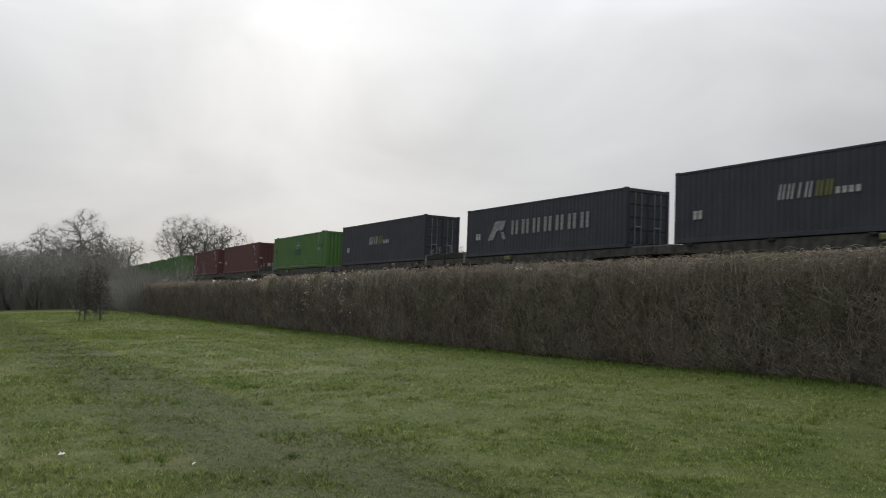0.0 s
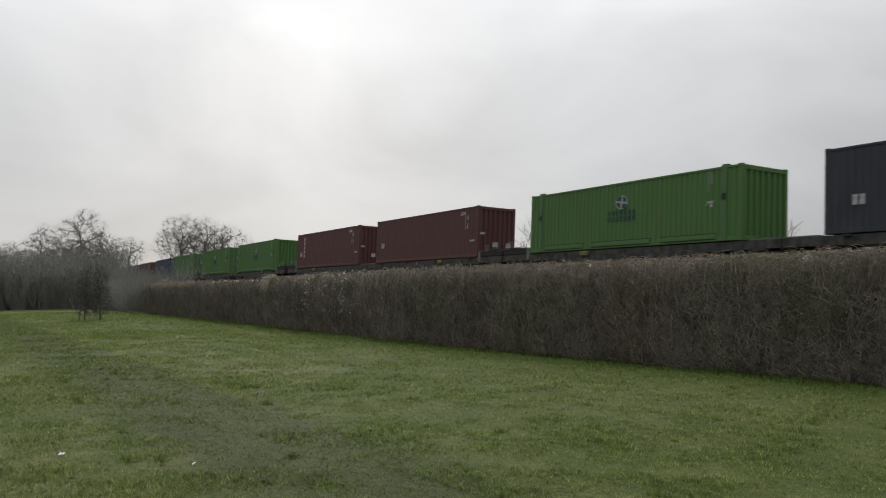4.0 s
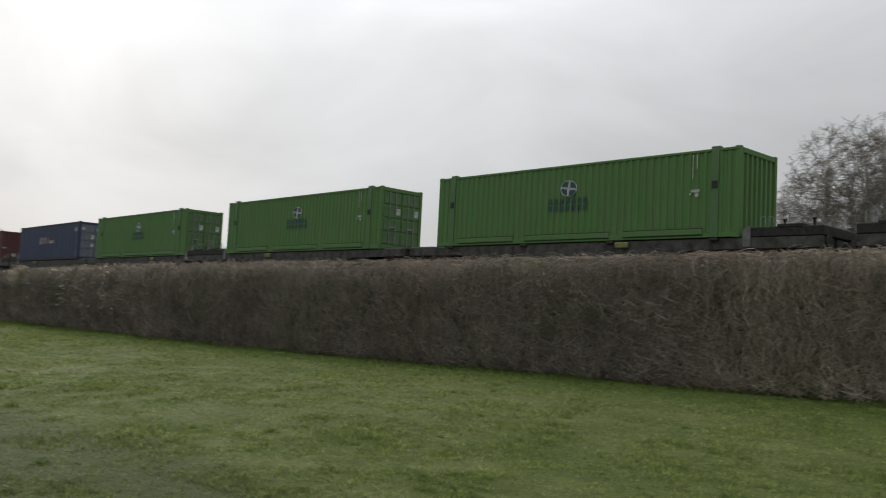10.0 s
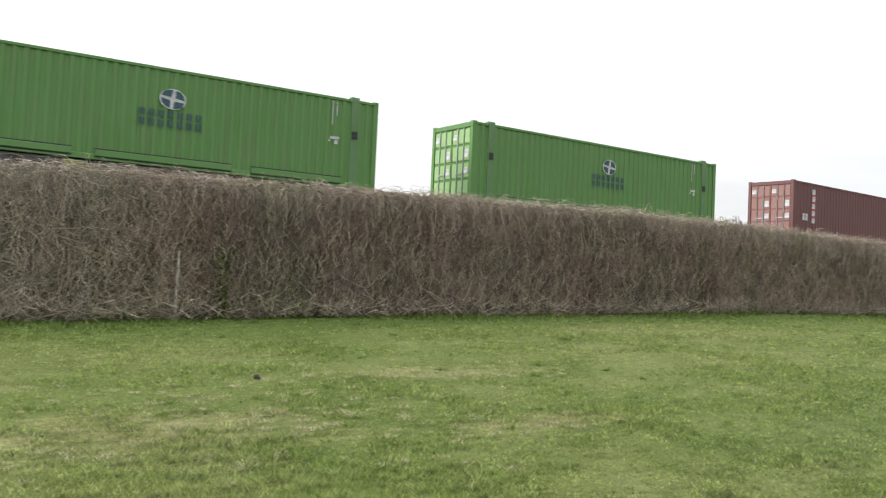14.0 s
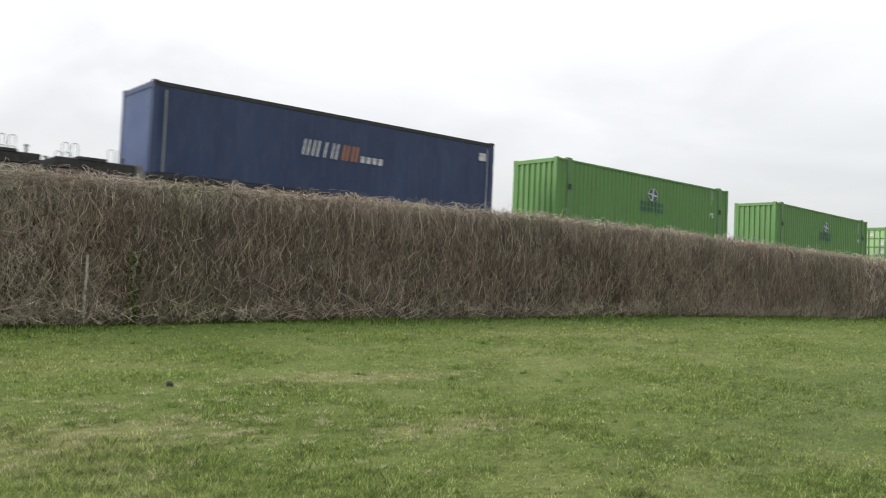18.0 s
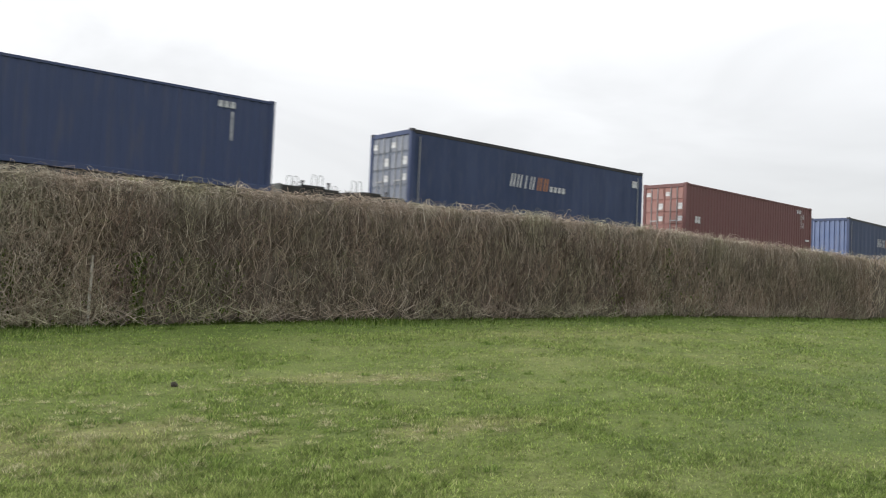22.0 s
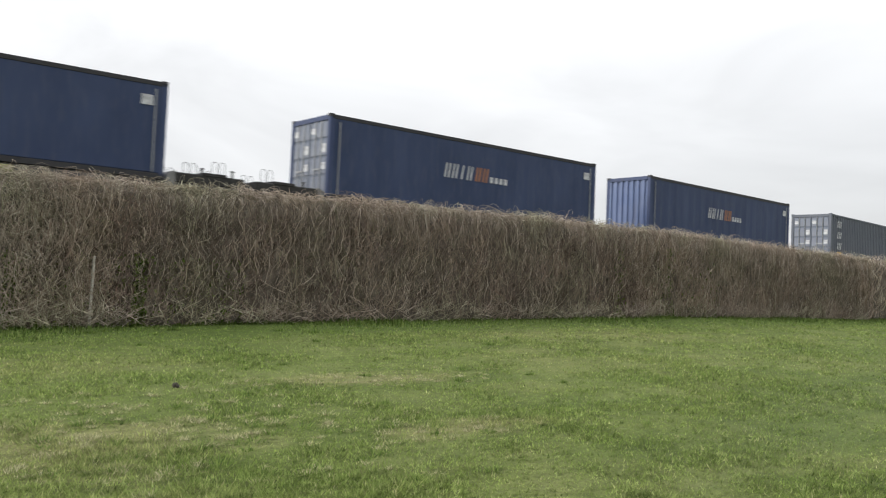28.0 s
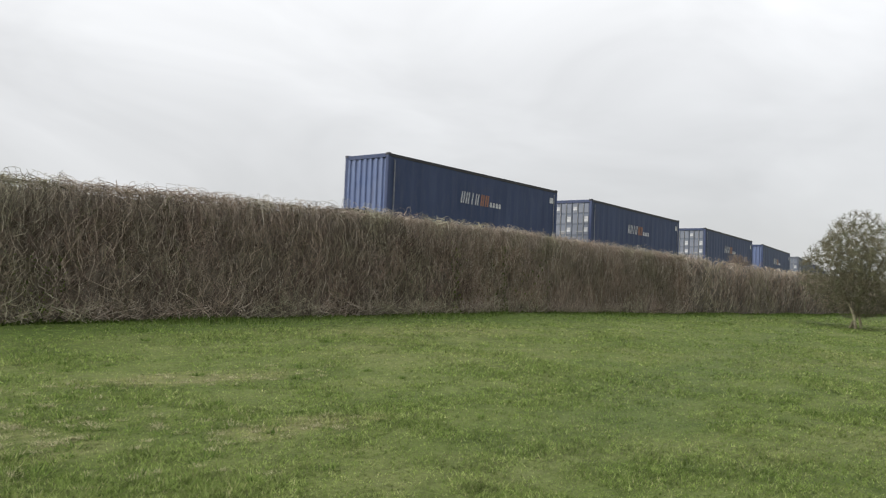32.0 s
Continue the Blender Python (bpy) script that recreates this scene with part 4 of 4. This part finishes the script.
def green_box(lead, trail):
    ob = container(lead, trail, M_GREEN, M_GREEN, label="green corrugated steel freight container on a rail wagon")
    for e in (-1, 1):
        p = part("lifting_post", cached(("lift",), M_GREEN_POST, lambda: box(-0.14, 0.14, -0.02, 0.03, 0.02, HIGH, 0.008)), M_GREEN_POST, ob, "darker green lifting post")
        p.location = (e * 6.0, -WIDE - 0.004, 0)
        c = part("casting_block", cached(("block",), M_GREEN_POST, lambda: box(-0.16, 0.16, -0.1, 0.1, 0, 0.09, 0.02)), M_GREEN_POST, ob)
        c.location = (e * 6.0, -WIDE + 0.09, HIGH - 0.02)
        # a raised black block stands in for the shade of a square recess
        h = part("recess_shade", cached(("recess_shade",), M_BLACK, lambda: box(-0.1, 0.1, -0.03, 0.0, -0.12, 0.12, 0.01)), M_BLACK, ob, "dark square recess")
        h.location = (e * 6.0, -WIDE - 0.02, 1.72)
    for x0, x1 in ((-5.6, -2.55), (-1.95, 1.95), (2.55, 5.6)):
        r = part("fork_rail", cached(("fork", x0), M_GREEN, lambda: box(x0, x1, -0.03, 0.0, 0.12, 0.3, 0.012)), M_GREEN, ob)
        r.location.y = -WIDE - 0.006
        # thin black strips stand in for the shadow lines along the fork rail
        for z in (0.085, 0.305):
            g = part("rail_shadow", cached(("rail_shadow", x0, z), M_BLACK, lambda: box(x0, x1, -0.008, 0.02, z, z + 0.032)), M_BLACK, ob, "dark slot beside the fork rail")
            g.location.y = -WIDE
    # round emblem: a pale ring with dark quarters, and dark bars under it
    def disc(r, y):
        bm = bmesh.new()
        bmesh.ops.create_cone(bm, cap_ends=True, segments=28, radius1=r, radius2=r, depth=0.006, matrix=pose(0, y, 0, 90, 0, 0))
        return bm
    d = part("emblem", cached(("disc", 1), M_WHITE, lambda: disc(0.385, 0)), M_WHITE, ob, "round white emblem with dark quarters")
    d.matrix_basis = pose(0.1, -WIDE - 0.008, 2.0) @ Matrix.Diagonal((1.0, 1, 0.78, 1))
    for a in range(4):
        def quarter():
            bm = bmesh.new()
            pts = [bm.verts.new((0.06, 0, 0.06))] + [bm.verts.new((0.04 + 0.3 * math.cos(k * math.pi / 12), 0, 0.04 + 0.3 * math.sin(k * math.pi / 12))) for k in range(7)]
            bm.faces.new(pts)
            return bm
        q = part("emblem_quarter", cached(("quarter",), M_TEAL, quarter), M_TEAL, ob)
        q.matrix_basis = pose(0.1, -WIDE - 0.014, 2.0) @ Matrix.Diagonal((1.0, 1, 0.78, 1)) @ pose(0, 0, 0, 0, 90 * a + 8, 0)
    for z in (1.55, 1.28):
        bars(ob, [(-0.75 + i * 0.27 + k, z, 0.06, 0.2, 0.0) for i in range(7) for k in (-0.05, 0.05)], M_TEAL, "lettering_bar", "dark blue bars of lettering")
    bars(ob, [(5.3, 1.56, 0.32, 0.09, 0.0), (5.36, 1.43, 0.12, 0.13, 0.0), (5.12, 1.46, 0.06, 0.07, 0.0)], M_WHITE)
    bars(ob, [(5.2, 2.35, 0.03, 0.8, 0.0), (5.35, 2.5, 0.03, 0.45, 0.0)], M_WHITE)
    return ob


def end_labels(ob):
    """Small white labels low on the leading end."""
    for y, z, w, h in ((-0.95, 1.35, 0.3, 0.12), (-0.1, 0.75, 0.34, 0.26), (0.8, 0.75, 0.34, 0.26)):
        p = part("label_plate", cached(("plate_end", w, h), M_WHITE, lambda: slanted(w, h, 0)), M_WHITE, ob, "white label")
        p.matrix_basis = pose(HALF + 0.05, y, z, 0, 0, 90)


def maroon_box(lead, trail, column=False):
    ob = container(lead, trail, M_MAROON, M_MAROON, door_paint=M_RUST, label="maroon corrugated steel freight container on a rail wagon")
    bars(ob, [(-5.9 + i * 0.26, 1.15, 0.2, 0.34, 0.0) for i in range(2)], M_WHITE)
    bars(ob, [(5.0 + i * 0.2, 2.55, 0.14, 0.2, 0.0) for i in range(3)], M_WHITE)
    bars(ob, [(5.75, 2.3, 0.07, 0.3, 0.0), (5.75, 1.8, 0.07, 0.3, 0.0), (5.5, 2.0, 0.05, 0.8, 0.0)], M_WHITE)
    bars(ob, [(6.3, 0.95, 0.5, 0.1, 0.0)], M_WHITE)
    end_labels(ob)
    if column:
        bars(ob, [(-5.0, 2.45 - i * 0.36, 0.3, 0.24, 0.0) for i in range(5)], M_WHITE)
        bars(ob, [(-5.0, 2.27 - i * 0.36, 0.34, 0.1, 0.0) for i in range(4)], M_SIGN)
    return ob


def curtain_box(lead, trail):
    ob = container(lead, trail, M_ROYAL, M_TILT, side="cloth", rail=M_BLACK, door_paint=M_DOOR, label="dark blue curtain-sided freight container with a black top rail")
    wordmark(ob, -1.6, 1.62, 0.54)
    bars(ob, [(6.25, 2.3, 0.35, 0.3, 0.0)], M_WHITE)
    for x in (-6.45, 6.5):
        s = part("strap", cached(("strap",), M_ROD, lambda: box(-0.02, 0.02, -0.015, 0.0, 0.2, HIGH - 0.25)), M_ROD, ob, "pale edge strap")
        s.location = (x, -WIDE - 0.004, 0)
    return ob


def navy_box(lead, trail, mark="word"):
    high = 2.66 if mark == "block" else HIGH
    ob = container(lead, trail, M_NAVY, M_NAVY, high=high, label="dark navy corrugated steel freight container on a rail wagon")
    if mark == "word":
        wordmark(ob, -1.55, 1.62, 0.54, M_LIME)
    else:
        # a leaning arrow-like shape and seven tall bars
        bars(ob, [(-3.9, 1.35, 0.55, 1.0, 0.75), (-3.2, 1.6, 0.6, 0.5, 0.3), (-3.0, 1.05, 0.3, 0.4, -0.2)], M_FADED, "logo", "faded arrow-shaped logo")
        bars(ob, [(-1.9 + i * 0.98 + k, 1.42, 0.22, 0.74, 0.0) for i in range(7) for k in (-0.2, 0.2)], M_FADED, "lettering_bar", "tall faded white bars of lettering")
    bars(ob, [(-5.7 + i * 0.26, 1.1, 0.2, 0.34, 0.0) for i in range(2)], M_WHITE)
    return ob


def stacked_box(lead, trail, body, door_paint, label):
    """Boxes that bear a column of three white signs and an orange one."""
    ob = container(lead, trail, body, body, door_paint=door_paint, label=label)
    for z in (2.3, 1.62, 0.95):
        bars(ob, [((-4.65 if body is M_ROYAL else -5.82) + i * 0.24, z, 0.11, 0.42, 0.14) for i in range(3)], M_WHITE)
    x = -5.75 if body is M_ROYAL else -5.78
    z = 0.9 if body is M_ROYAL else 0.42
    bars(ob, [(x + i * 0.22, z, 0.16, 0.34, 0.0) for i in range(3)], M_YELLOW)
    bars(ob, [(5.0 + i * 0.2, 2.55, 0.14, 0.2, 0.0) for i in range(3)], M_WHITE)
    bars(ob, [(5.4, 1.9, 0.06, 0.9, 0.0)], M_WHITE)
    return ob


def wagon():
    """A low container flat wagon; its +x end is the buffered one. Origin at rail level below the middle."""
    ob = tagged(new("container_wagon"), "grimy low container flat wagon with raised ends", "rail wagon", "wagons of the train")
    front, back = HALF + 2.6, -HALF - 1.75
    for s in (-1, 1):
        def sill():
            bm = bmesh.new()
            pts = [(back, 0.98), (front, 0.98), (front, 0.66), (5.2, 0.62), (3.4, 0.42), (-3.4, 0.42), (-4.9, 0.62), (back, 0.66)]
            a = [bm.verts.new((x, -0.05, z)) for x, z in pts]
            b = [bm.verts.new((x, 0.05, z)) for x, z in pts]
            bm.faces.new(a)
            bm.faces.new(b[::-1])
            for i in range(len(pts)):
                j = (i + 1) % len(pts)
                bm.faces.new((a[i], b[i], b[j], a[j]))
            return bm
        p = part("side_sill", cached(("sill",), M_SILL, sill), M_SILL, ob)
        p.location.y = s * 1.15
        for x in (-6.0, -2.0, 2.0, 6.0):
            q = part("twistlock", cached(("twist",), M_BOGIE, lambda: box(-0.15, 0.15, -0.16, 0.05, 0.9, 0.995, 0.02)), M_BOGIE, ob)
            q.location = (x, s * 1.15, 0)
    for i in range(9):
        x = back + 0.2 + (front - back - 0.4) * i / 8
        part("cross_beam", cached(("cross",), M_BOGIE, lambda: box(-0.12, 0.12, -1.1, 1.1, 0.68, 0.95)), M_BOGIE, ob).location.x = x
    part("centre_sill", cached(("centre",), M_BOGIE, lambda: box(back, front, -0.22, 0.22, 0.5, 0.94)), M_BOGIE, ob)
    # raised platform at the buffered end, with hoops
    part("raised_end", cached(("raised",), M_BOGIE, lambda: box(HALF + 0.35, front, -1.2, 1.2, 0.99, 1.3, 0.03)), M_BOGIE, ob, "dark raised end platform")
    part("end_step", cached(("end_step",), M_BOGIE, lambda: box(HALF + 1.2, HALF + 2.0, -1.22, 1.22, 1.26, 1.37, 0.02)), M_BOGIE, ob)

    def cap():
        """A rounded end plate that closes the raised platform towards the box."""
        bm = bmesh.new()
        pts = [(HALF + 0.36, 0.7), (HALF + 0.12, 0.7), (HALF + 0.1, 1.05), (HALF + 0.13, 1.2), (HALF + 0.2, 1.28), (HALF + 0.29, 1.325), (HALF + 0.36, 1.33)]
        a, b = [bm.verts.new((x, -1.23, z)) for x, z in pts], [bm.verts.new((x, 1.23, z)) for x, z in pts]
        bm.faces.new(a[::-1])
        bm.faces.new(b)
        for i in range(len(pts)):
            j = (i + 1) % len(pts)
            bm.faces.new((a[i], a[j], b[j], b[i]))
        return bm
    part("end_cap", cached(("end_cap",), M_CAP, cap), M_CAP, ob, "pale grey rounded end plate")

    def hoop(high):
        bm = bmesh.new()
        pts = [(-0.085, 0, 0), (-0.085, 0, high - 0.08)] + [(-0.085 * math.cos(a), 0, high - 0.08 + 0.08 * math.sin(a)) for a in (0.8, 1.57, 2.34)] + [(0.085, 0, high - 0.08), (0.085, 0, 0)]
        for p, q in zip(pts, pts[1:]):
            tube(p, q, 0.011, 6, bm)
        return bm
    for x, y, high in ((HALF + 0.7, -1.1, 0.34), (HALF + 0.95, -1.1, 0.34), (HALF + 1.62, -1.1, 0.46), (HALF + 1.87, -1.1, 0.46), (HALF + 0.8, 1.05, 0.4), (HALF + 1.05, 1.05, 0.4), (HALF + 2.05, 1.05, 0.44), (HALF + 2.3, 1.05, 0.44)):
        part("handrail", cached(("hoop", high), M_ROD, lambda: hoop(high)), M_ROD, ob, "thin galvanised hoop").location = (x, y, 1.29)
    for x, y in ((HALF + 1.3, -0.9), (HALF + 2.25, -1.0), (HALF + 0.55, 0.6)):
        part("brake_post", cached(("brake_post",), M_BOGIE, lambda: box(-0.03, 0.03, -0.03, 0.03, 0.0, 0.24, 0.01, box(-0.05, 0.05, -0.05, 0.05, 0.2, 0.25, 0.01))), M_BOGIE, ob).location = (x, y, 1.29)
    for y in (-1.24, 1.24):
        part("brake_box", cached(("brake",), M_LIME, lambda: box(-0.28, 0.28, -0.06, 0.06, 0.74, 0.95, 0.03)), M_LIME, ob, "dull yellow brake box").location = (2.5, y, 0)
    part("walkway", cached(("walk",), M_CAP, lambda: box(back, -HALF - 0.3, -1.15, 1.15, 0.985, 1.03)), M_CAP, ob, "pale end walkway plate")
    for y in (-0.87, 0.87):
        b = part("buffer", cached(("buffer",), M_BOGIE, lambda: tube((0, 0, 0), (0.32, 0, 0), 0.09, 10, tube((0.3, 0, 0), (0.36, 0, 0), 0.22, 14))), M_BOGIE, ob)
        b.location = (front - 0.29, y, 0.8)
    part("drawbar", cached(("bar_in",), M_BOGIE, lambda: box(back - 0.3, back, -0.07, 0.07, 0.6, 0.74)), M_BOGIE, ob)
    for x in (-HALF + 0.6, HALF - 0.2):
        bogie = part("bogie", cached(("bogie",), M_BOGIE, lambda: box(-1.35, 1.35, -1.05, -0.93, 0.34, 0.56, 0.04, box(-1.35, 1.35, 0.93, 1.05, 0.34, 0.56, 0.04, box(-0.2, 0.2, -1.0, 1.0, 0.34, 0.52)))), M_BOGIE, ob)
        bogie.location.x = x
        for dx in (-0.9, 0.9):
            w = part("wheelset", cached(("wheelset",), M_RAIL, lambda: tube((0, -0.72, 0), (0, -0.86, 0), 0.42, 20, tube((0, 0.72, 0), (0, 0.86, 0), 0.42, 20, tube((0, -0.8, 0), (0, 0.8, 0), 0.08, 8)))), M_RAIL, bogie)
            w.location = (dx, 0, 0.42 - 0.02)
    return ob


# rear end of each box at the start, metres along the track
STARTS = [-31.88, -48.55, -67.53, -84.80, -103.78, -120.66, -140.48, -158.03, -176.90, -194.22, -213.43, -230.67, -249.85, -267.23, -286.51, -304.14, -323.39, -340.98]
TRAIN = []


def build_train():
    D, W = "doors", "wall"
    makers = [lambda: navy_box(D, D), lambda: navy_box(D, D, "block"), lambda: navy_box(D, W), lambda: green_box(W, D), lambda: maroon_box(W, D), lambda: maroon_box(W, D, True),
              lambda: green_box(W, D), lambda: green_box(D, W), lambda: green_box(D, W), lambda: curtain_box(D, W), lambda: maroon_box(W, D), lambda: curtain_box(W, D),
              lambda: stacked_box(D, W, M_ROYAL, M_BLUE_LIT, "blue steel freight container with a column of white signs"),
              lambda: stacked_box(W, D, M_GREY, M_DOOR, "grey corrugated steel freight container with faded blue doors"),
              lambda: curtain_box(D, W), lambda: curtain_box(W, D), lambda: curtain_box(W, D), lambda: curtain_box(D, W)]
    first = wagon()
    for i, make in enumerate(makers):
        wag = first if i == 0 else copy_thing(first, Matrix())
        TRAIN.append((make(), wag, STARTS[i] + HALF, i % 2))


def rail_pose(x, lift, turned):
    """A pose on the curved track with the middle at x."""
    y = float(bend(x))
    slope = float(bend(x + 0.5) - bend(x - 0.5))
    m = pose(x, TRACK_Y + 1.25 + y, FLOOR_Z - 1.0 + GRADE * x + lift, 0, math.degrees(-math.atan(GRADE)), 0)
    return Matrix.Translation(m.translation) @ pose(0, 0, 0, 0, 0, math.degrees(math.atan(slope))) @ pose(0, 0, 0, 0, math.degrees(-math.atan(GRADE)), 0) @ pose(0, 0, 0, 0, 0, 180 * turned)


def motions():
    """The train rolls to the right past the hedge, gaining a little speed."""
    times = [0.0] + [float(k) for k in range(1, 33)]
    for box_ob, wag, x0, odd in TRAIN:
        along = [(t, x0 + 11.276 * t + 0.02147 * (t - 16) ** 2) for t in times]
        walk(box_ob, [(t, rail_pose(x, 1.0, 0)) for t, x in along])
        walk(wag, [(t, rail_pose(x, 0.0, odd)) for t, x in along])


# ---------------------------------------------------------------- small things
def build_tufts():
    """Coarse darker tufts that the mower left, some standing in for shade at the lip of a shallow hollow."""
    rng = np.random.default_rng(29)
    # the tufts near x = -16 stand in for the shade of a hollow
    spots = [(-15.6, 4.6, 0.08), (-15.55, 4.8, 0.1), (-15.5, 5.0, 0.09), (-16.15, 4.77, 0.12), (-15.7, 4.95, 0.1), (-16.6, 4.6, 0.1), (5.4, 10.4, 0.06), (-8.6, 7.1, 0.09), (-7.2, 9.1, 0.12)]
    while len(spots) < 90:
        az, r = math.radians(rng.uniform(-88, 72)), rng.uniform(7.5, 30)
        x, y = r * math.sin(az), r * math.cos(az)
        if y < HEDGE_Y - 0.4:
            spots.append((x, y, rng.uniform(0.04, 0.1)))
    clumps(spots, 70, 0.2, 0.007, M_LUSH, "grass_tufts", "coarse dark green tufts in the mown meadow", rng)
    # dry stalks where the mower scalped the meadow
    dry = [(rng.normal(2.3, 1.1), rng.normal(7.2, 0.8), rng.uniform(0.03, 0.075)) for _ in range(150)]
    for px, py, sx, sy, k in ((6.0, 9.1, 1.2, 0.4, 35), (-0.6, 9.6, 1.2, 0.6, 25), (5.2, 6.3, 0.7, 0.3, 14)):
        dry += [(rng.normal(px, sx), rng.normal(py, sy), rng.uniform(0.03, 0.07)) for _ in range(k)]
    dry = [q for q in dry if q[1] < HEDGE_Y - 0.3]
    clumps(dry, 50, 0.75, 0.003, M_STRAW, "dry_stalks", "pale dry grass stalks lying on the meadow", rng)
    dark = [(rng.normal(2.5, 1.6), rng.normal(6.6, 1.0), rng.uniform(0.05, 0.1)) for _ in range(60)]
    clumps(dark, 40, 0.5, 0.006, M_LUSH, "grass_tufts", "coarse dark green tufts among dry stalks", rng)


def clumps(spots, blades_each, upright, wide, material, name, label, rng):
    """Rosettes of blades: rows of x, y and size."""
    c = np.repeat(np.array(spots), blades_each, axis=0)
    n = len(c)
    a, q = rng.uniform(0, 2 * np.pi, n), rng.random(n) ** 0.6
    x, y = c[:, 0] + 1.6 * c[:, 2] * q * np.cos(a), c[:, 1] + c[:, 2] * q * np.sin(a)
    a = a + rng.normal(0, 1.2, n) * upright
    z = land(x, y) - 0.01
    tall, lean = c[:, 2] * rng.uniform(0.5, 1.2, n), np.minimum(upright + 0.9 * q, 1.4)
    dx, dy = np.cos(a), np.sin(a)
    verts = np.stack([np.stack([x - dy * wide, y + dx * wide, z + 0.012 * upright], 1), np.stack([x + dy * wide, y - dx * wide, z + 0.012 * upright], 1),
                      np.stack([x + dx * tall * np.sin(lean), y + dy * tall * np.sin(lean), z + 0.03 * upright + tall * np.cos(lean)], 1)], 1).reshape(-1, 3)
    me = raw_mesh(name, verts, np.arange(3 * n).reshape(-1, 3), material)
    soften(me, verts, 0.6)
    tagged(new(name, me), label, "grass", kind="stuff")


def build_small():
    post = tagged(new("fence_post", mesh_of(box(-0.022, 0.022, -0.022, 0.022, -0.1, 1.18, 0.008), M_POST, "fence_post")), "grey weathered wooden fence post in the hedge", "post")
    post.matrix_basis = pose(4.25, HEDGE_Y + 0.02, float(land(4.25, HEDGE_Y)), 2, 1, 10)
    bm = bmesh.new()
    bmesh.ops.create_grid(bm, x_segments=4, y_segments=3, size=0.035)
    for v in bm.verts:
        v.co.y *= 0.45
        v.co.z = 0.03 * noise.noise(v.co * 20) + 0.03
    bmesh.ops.solidify(bm, geom=bm.faces[:], thickness=0.004)
    lit = tagged(new("litter", mesh_of(bm, M_LITTER, "litter")), "crumpled white scrap lying on the grass", "litter")
    lit.matrix_basis = pose(-9.66, 1.16, float(land(-9.66, 1.16)) + 0.03, 20, 15, 40)
    scrap = copy_thing(lit, pose(-8.64, 2.22, float(land(-8.64, 2.22)) + 0.02, 10, -8, 110))
    scrap.scale = (0.5, 0.5, 0.5)
    bm = bmesh.new()
    bmesh.ops.create_icosphere(bm, subdivisions=2, radius=0.04)
    for v in bm.verts:
        v.co *= 1 + 0.5 * noise.noise(v.co * 22)
        v.co.z *= 0.9
    clod = tagged(new("soil_clod", mesh_of(bm, M_SOIL, "soil_clod")), "small dark clod of earth lying on the meadow", "clod")
    clod.matrix_basis = pose(3.47, 9.03, float(land(3.47, 9.03)) + 0.02, 0, 0, 30)


def build_leaves():
    """Ivy and bramble leaves caught in the hedge."""
    rng = np.random.default_rng(23)

    def scatter(n, x0, x1, low, high, size, name, material, label):
        x = rng.uniform(x0, x1, n)
        x = x + 0.5 * np.sin(x * 3.1)
        foot, top = np.interp(x, FOOT_X, FOOT_Z), np.interp(x, TOP_X, TOP_Z)
        z = foot + (top - foot) * (low + (high - low) * rng.random(n) ** 1.4)
        y = HEDGE_Y - 0.02 + 0.25 * rng.random(n)
        u, v = rng.normal(0, 1, (n, 3)), rng.normal(0, 1, (n, 3))
        u /= np.linalg.norm(u, axis=1, keepdims=True)
        v -= u * (u * v).sum(1, keepdims=True)
        v /= np.linalg.norm(v, axis=1, keepdims=True)
        s = (size * rng.uniform(0.6, 1.4, n))[:, None]
        c = np.stack([x, y, z], 1)
        verts = np.stack([c - u * s, c - v * s * 0.55, c + u * s, c + v * s * 0.55], 1).reshape(-1, 3)
        me = raw_mesh(name, verts, np.arange(4 * n).reshape(-1, 4), material)
        tagged(new(name, me), label, "leaves", kind="stuff")

    scatter(5200, -2.0, 6.5, 0.0, 0.5, 0.03, "ivy_leaves", M_IVY, "green ivy leaves low in the hedge")
    scatter(900, 16.5, 21.0, 0.0, 0.8, 0.035, "ivy_leaves", M_IVY, "green ivy leaves climbing the hedge")
    scatter(240, -42.0, -34.0, 0.35, 1.02, 0.055, "bramble_leaves", M_LEAF, "pale withered bramble leaves on the hedge")
    scatter(200, -44.0, -26.0, 0.45, 1.02, 0.05, "bramble_leaves", M_LEAF, "pale withered bramble leaves on the hedge")


build_ground()
build_grass()
build_leaves()
build_hedge()
build_track()
build_train()
build_trees()
build_scrub()
build_tufts()
build_small()
motions()
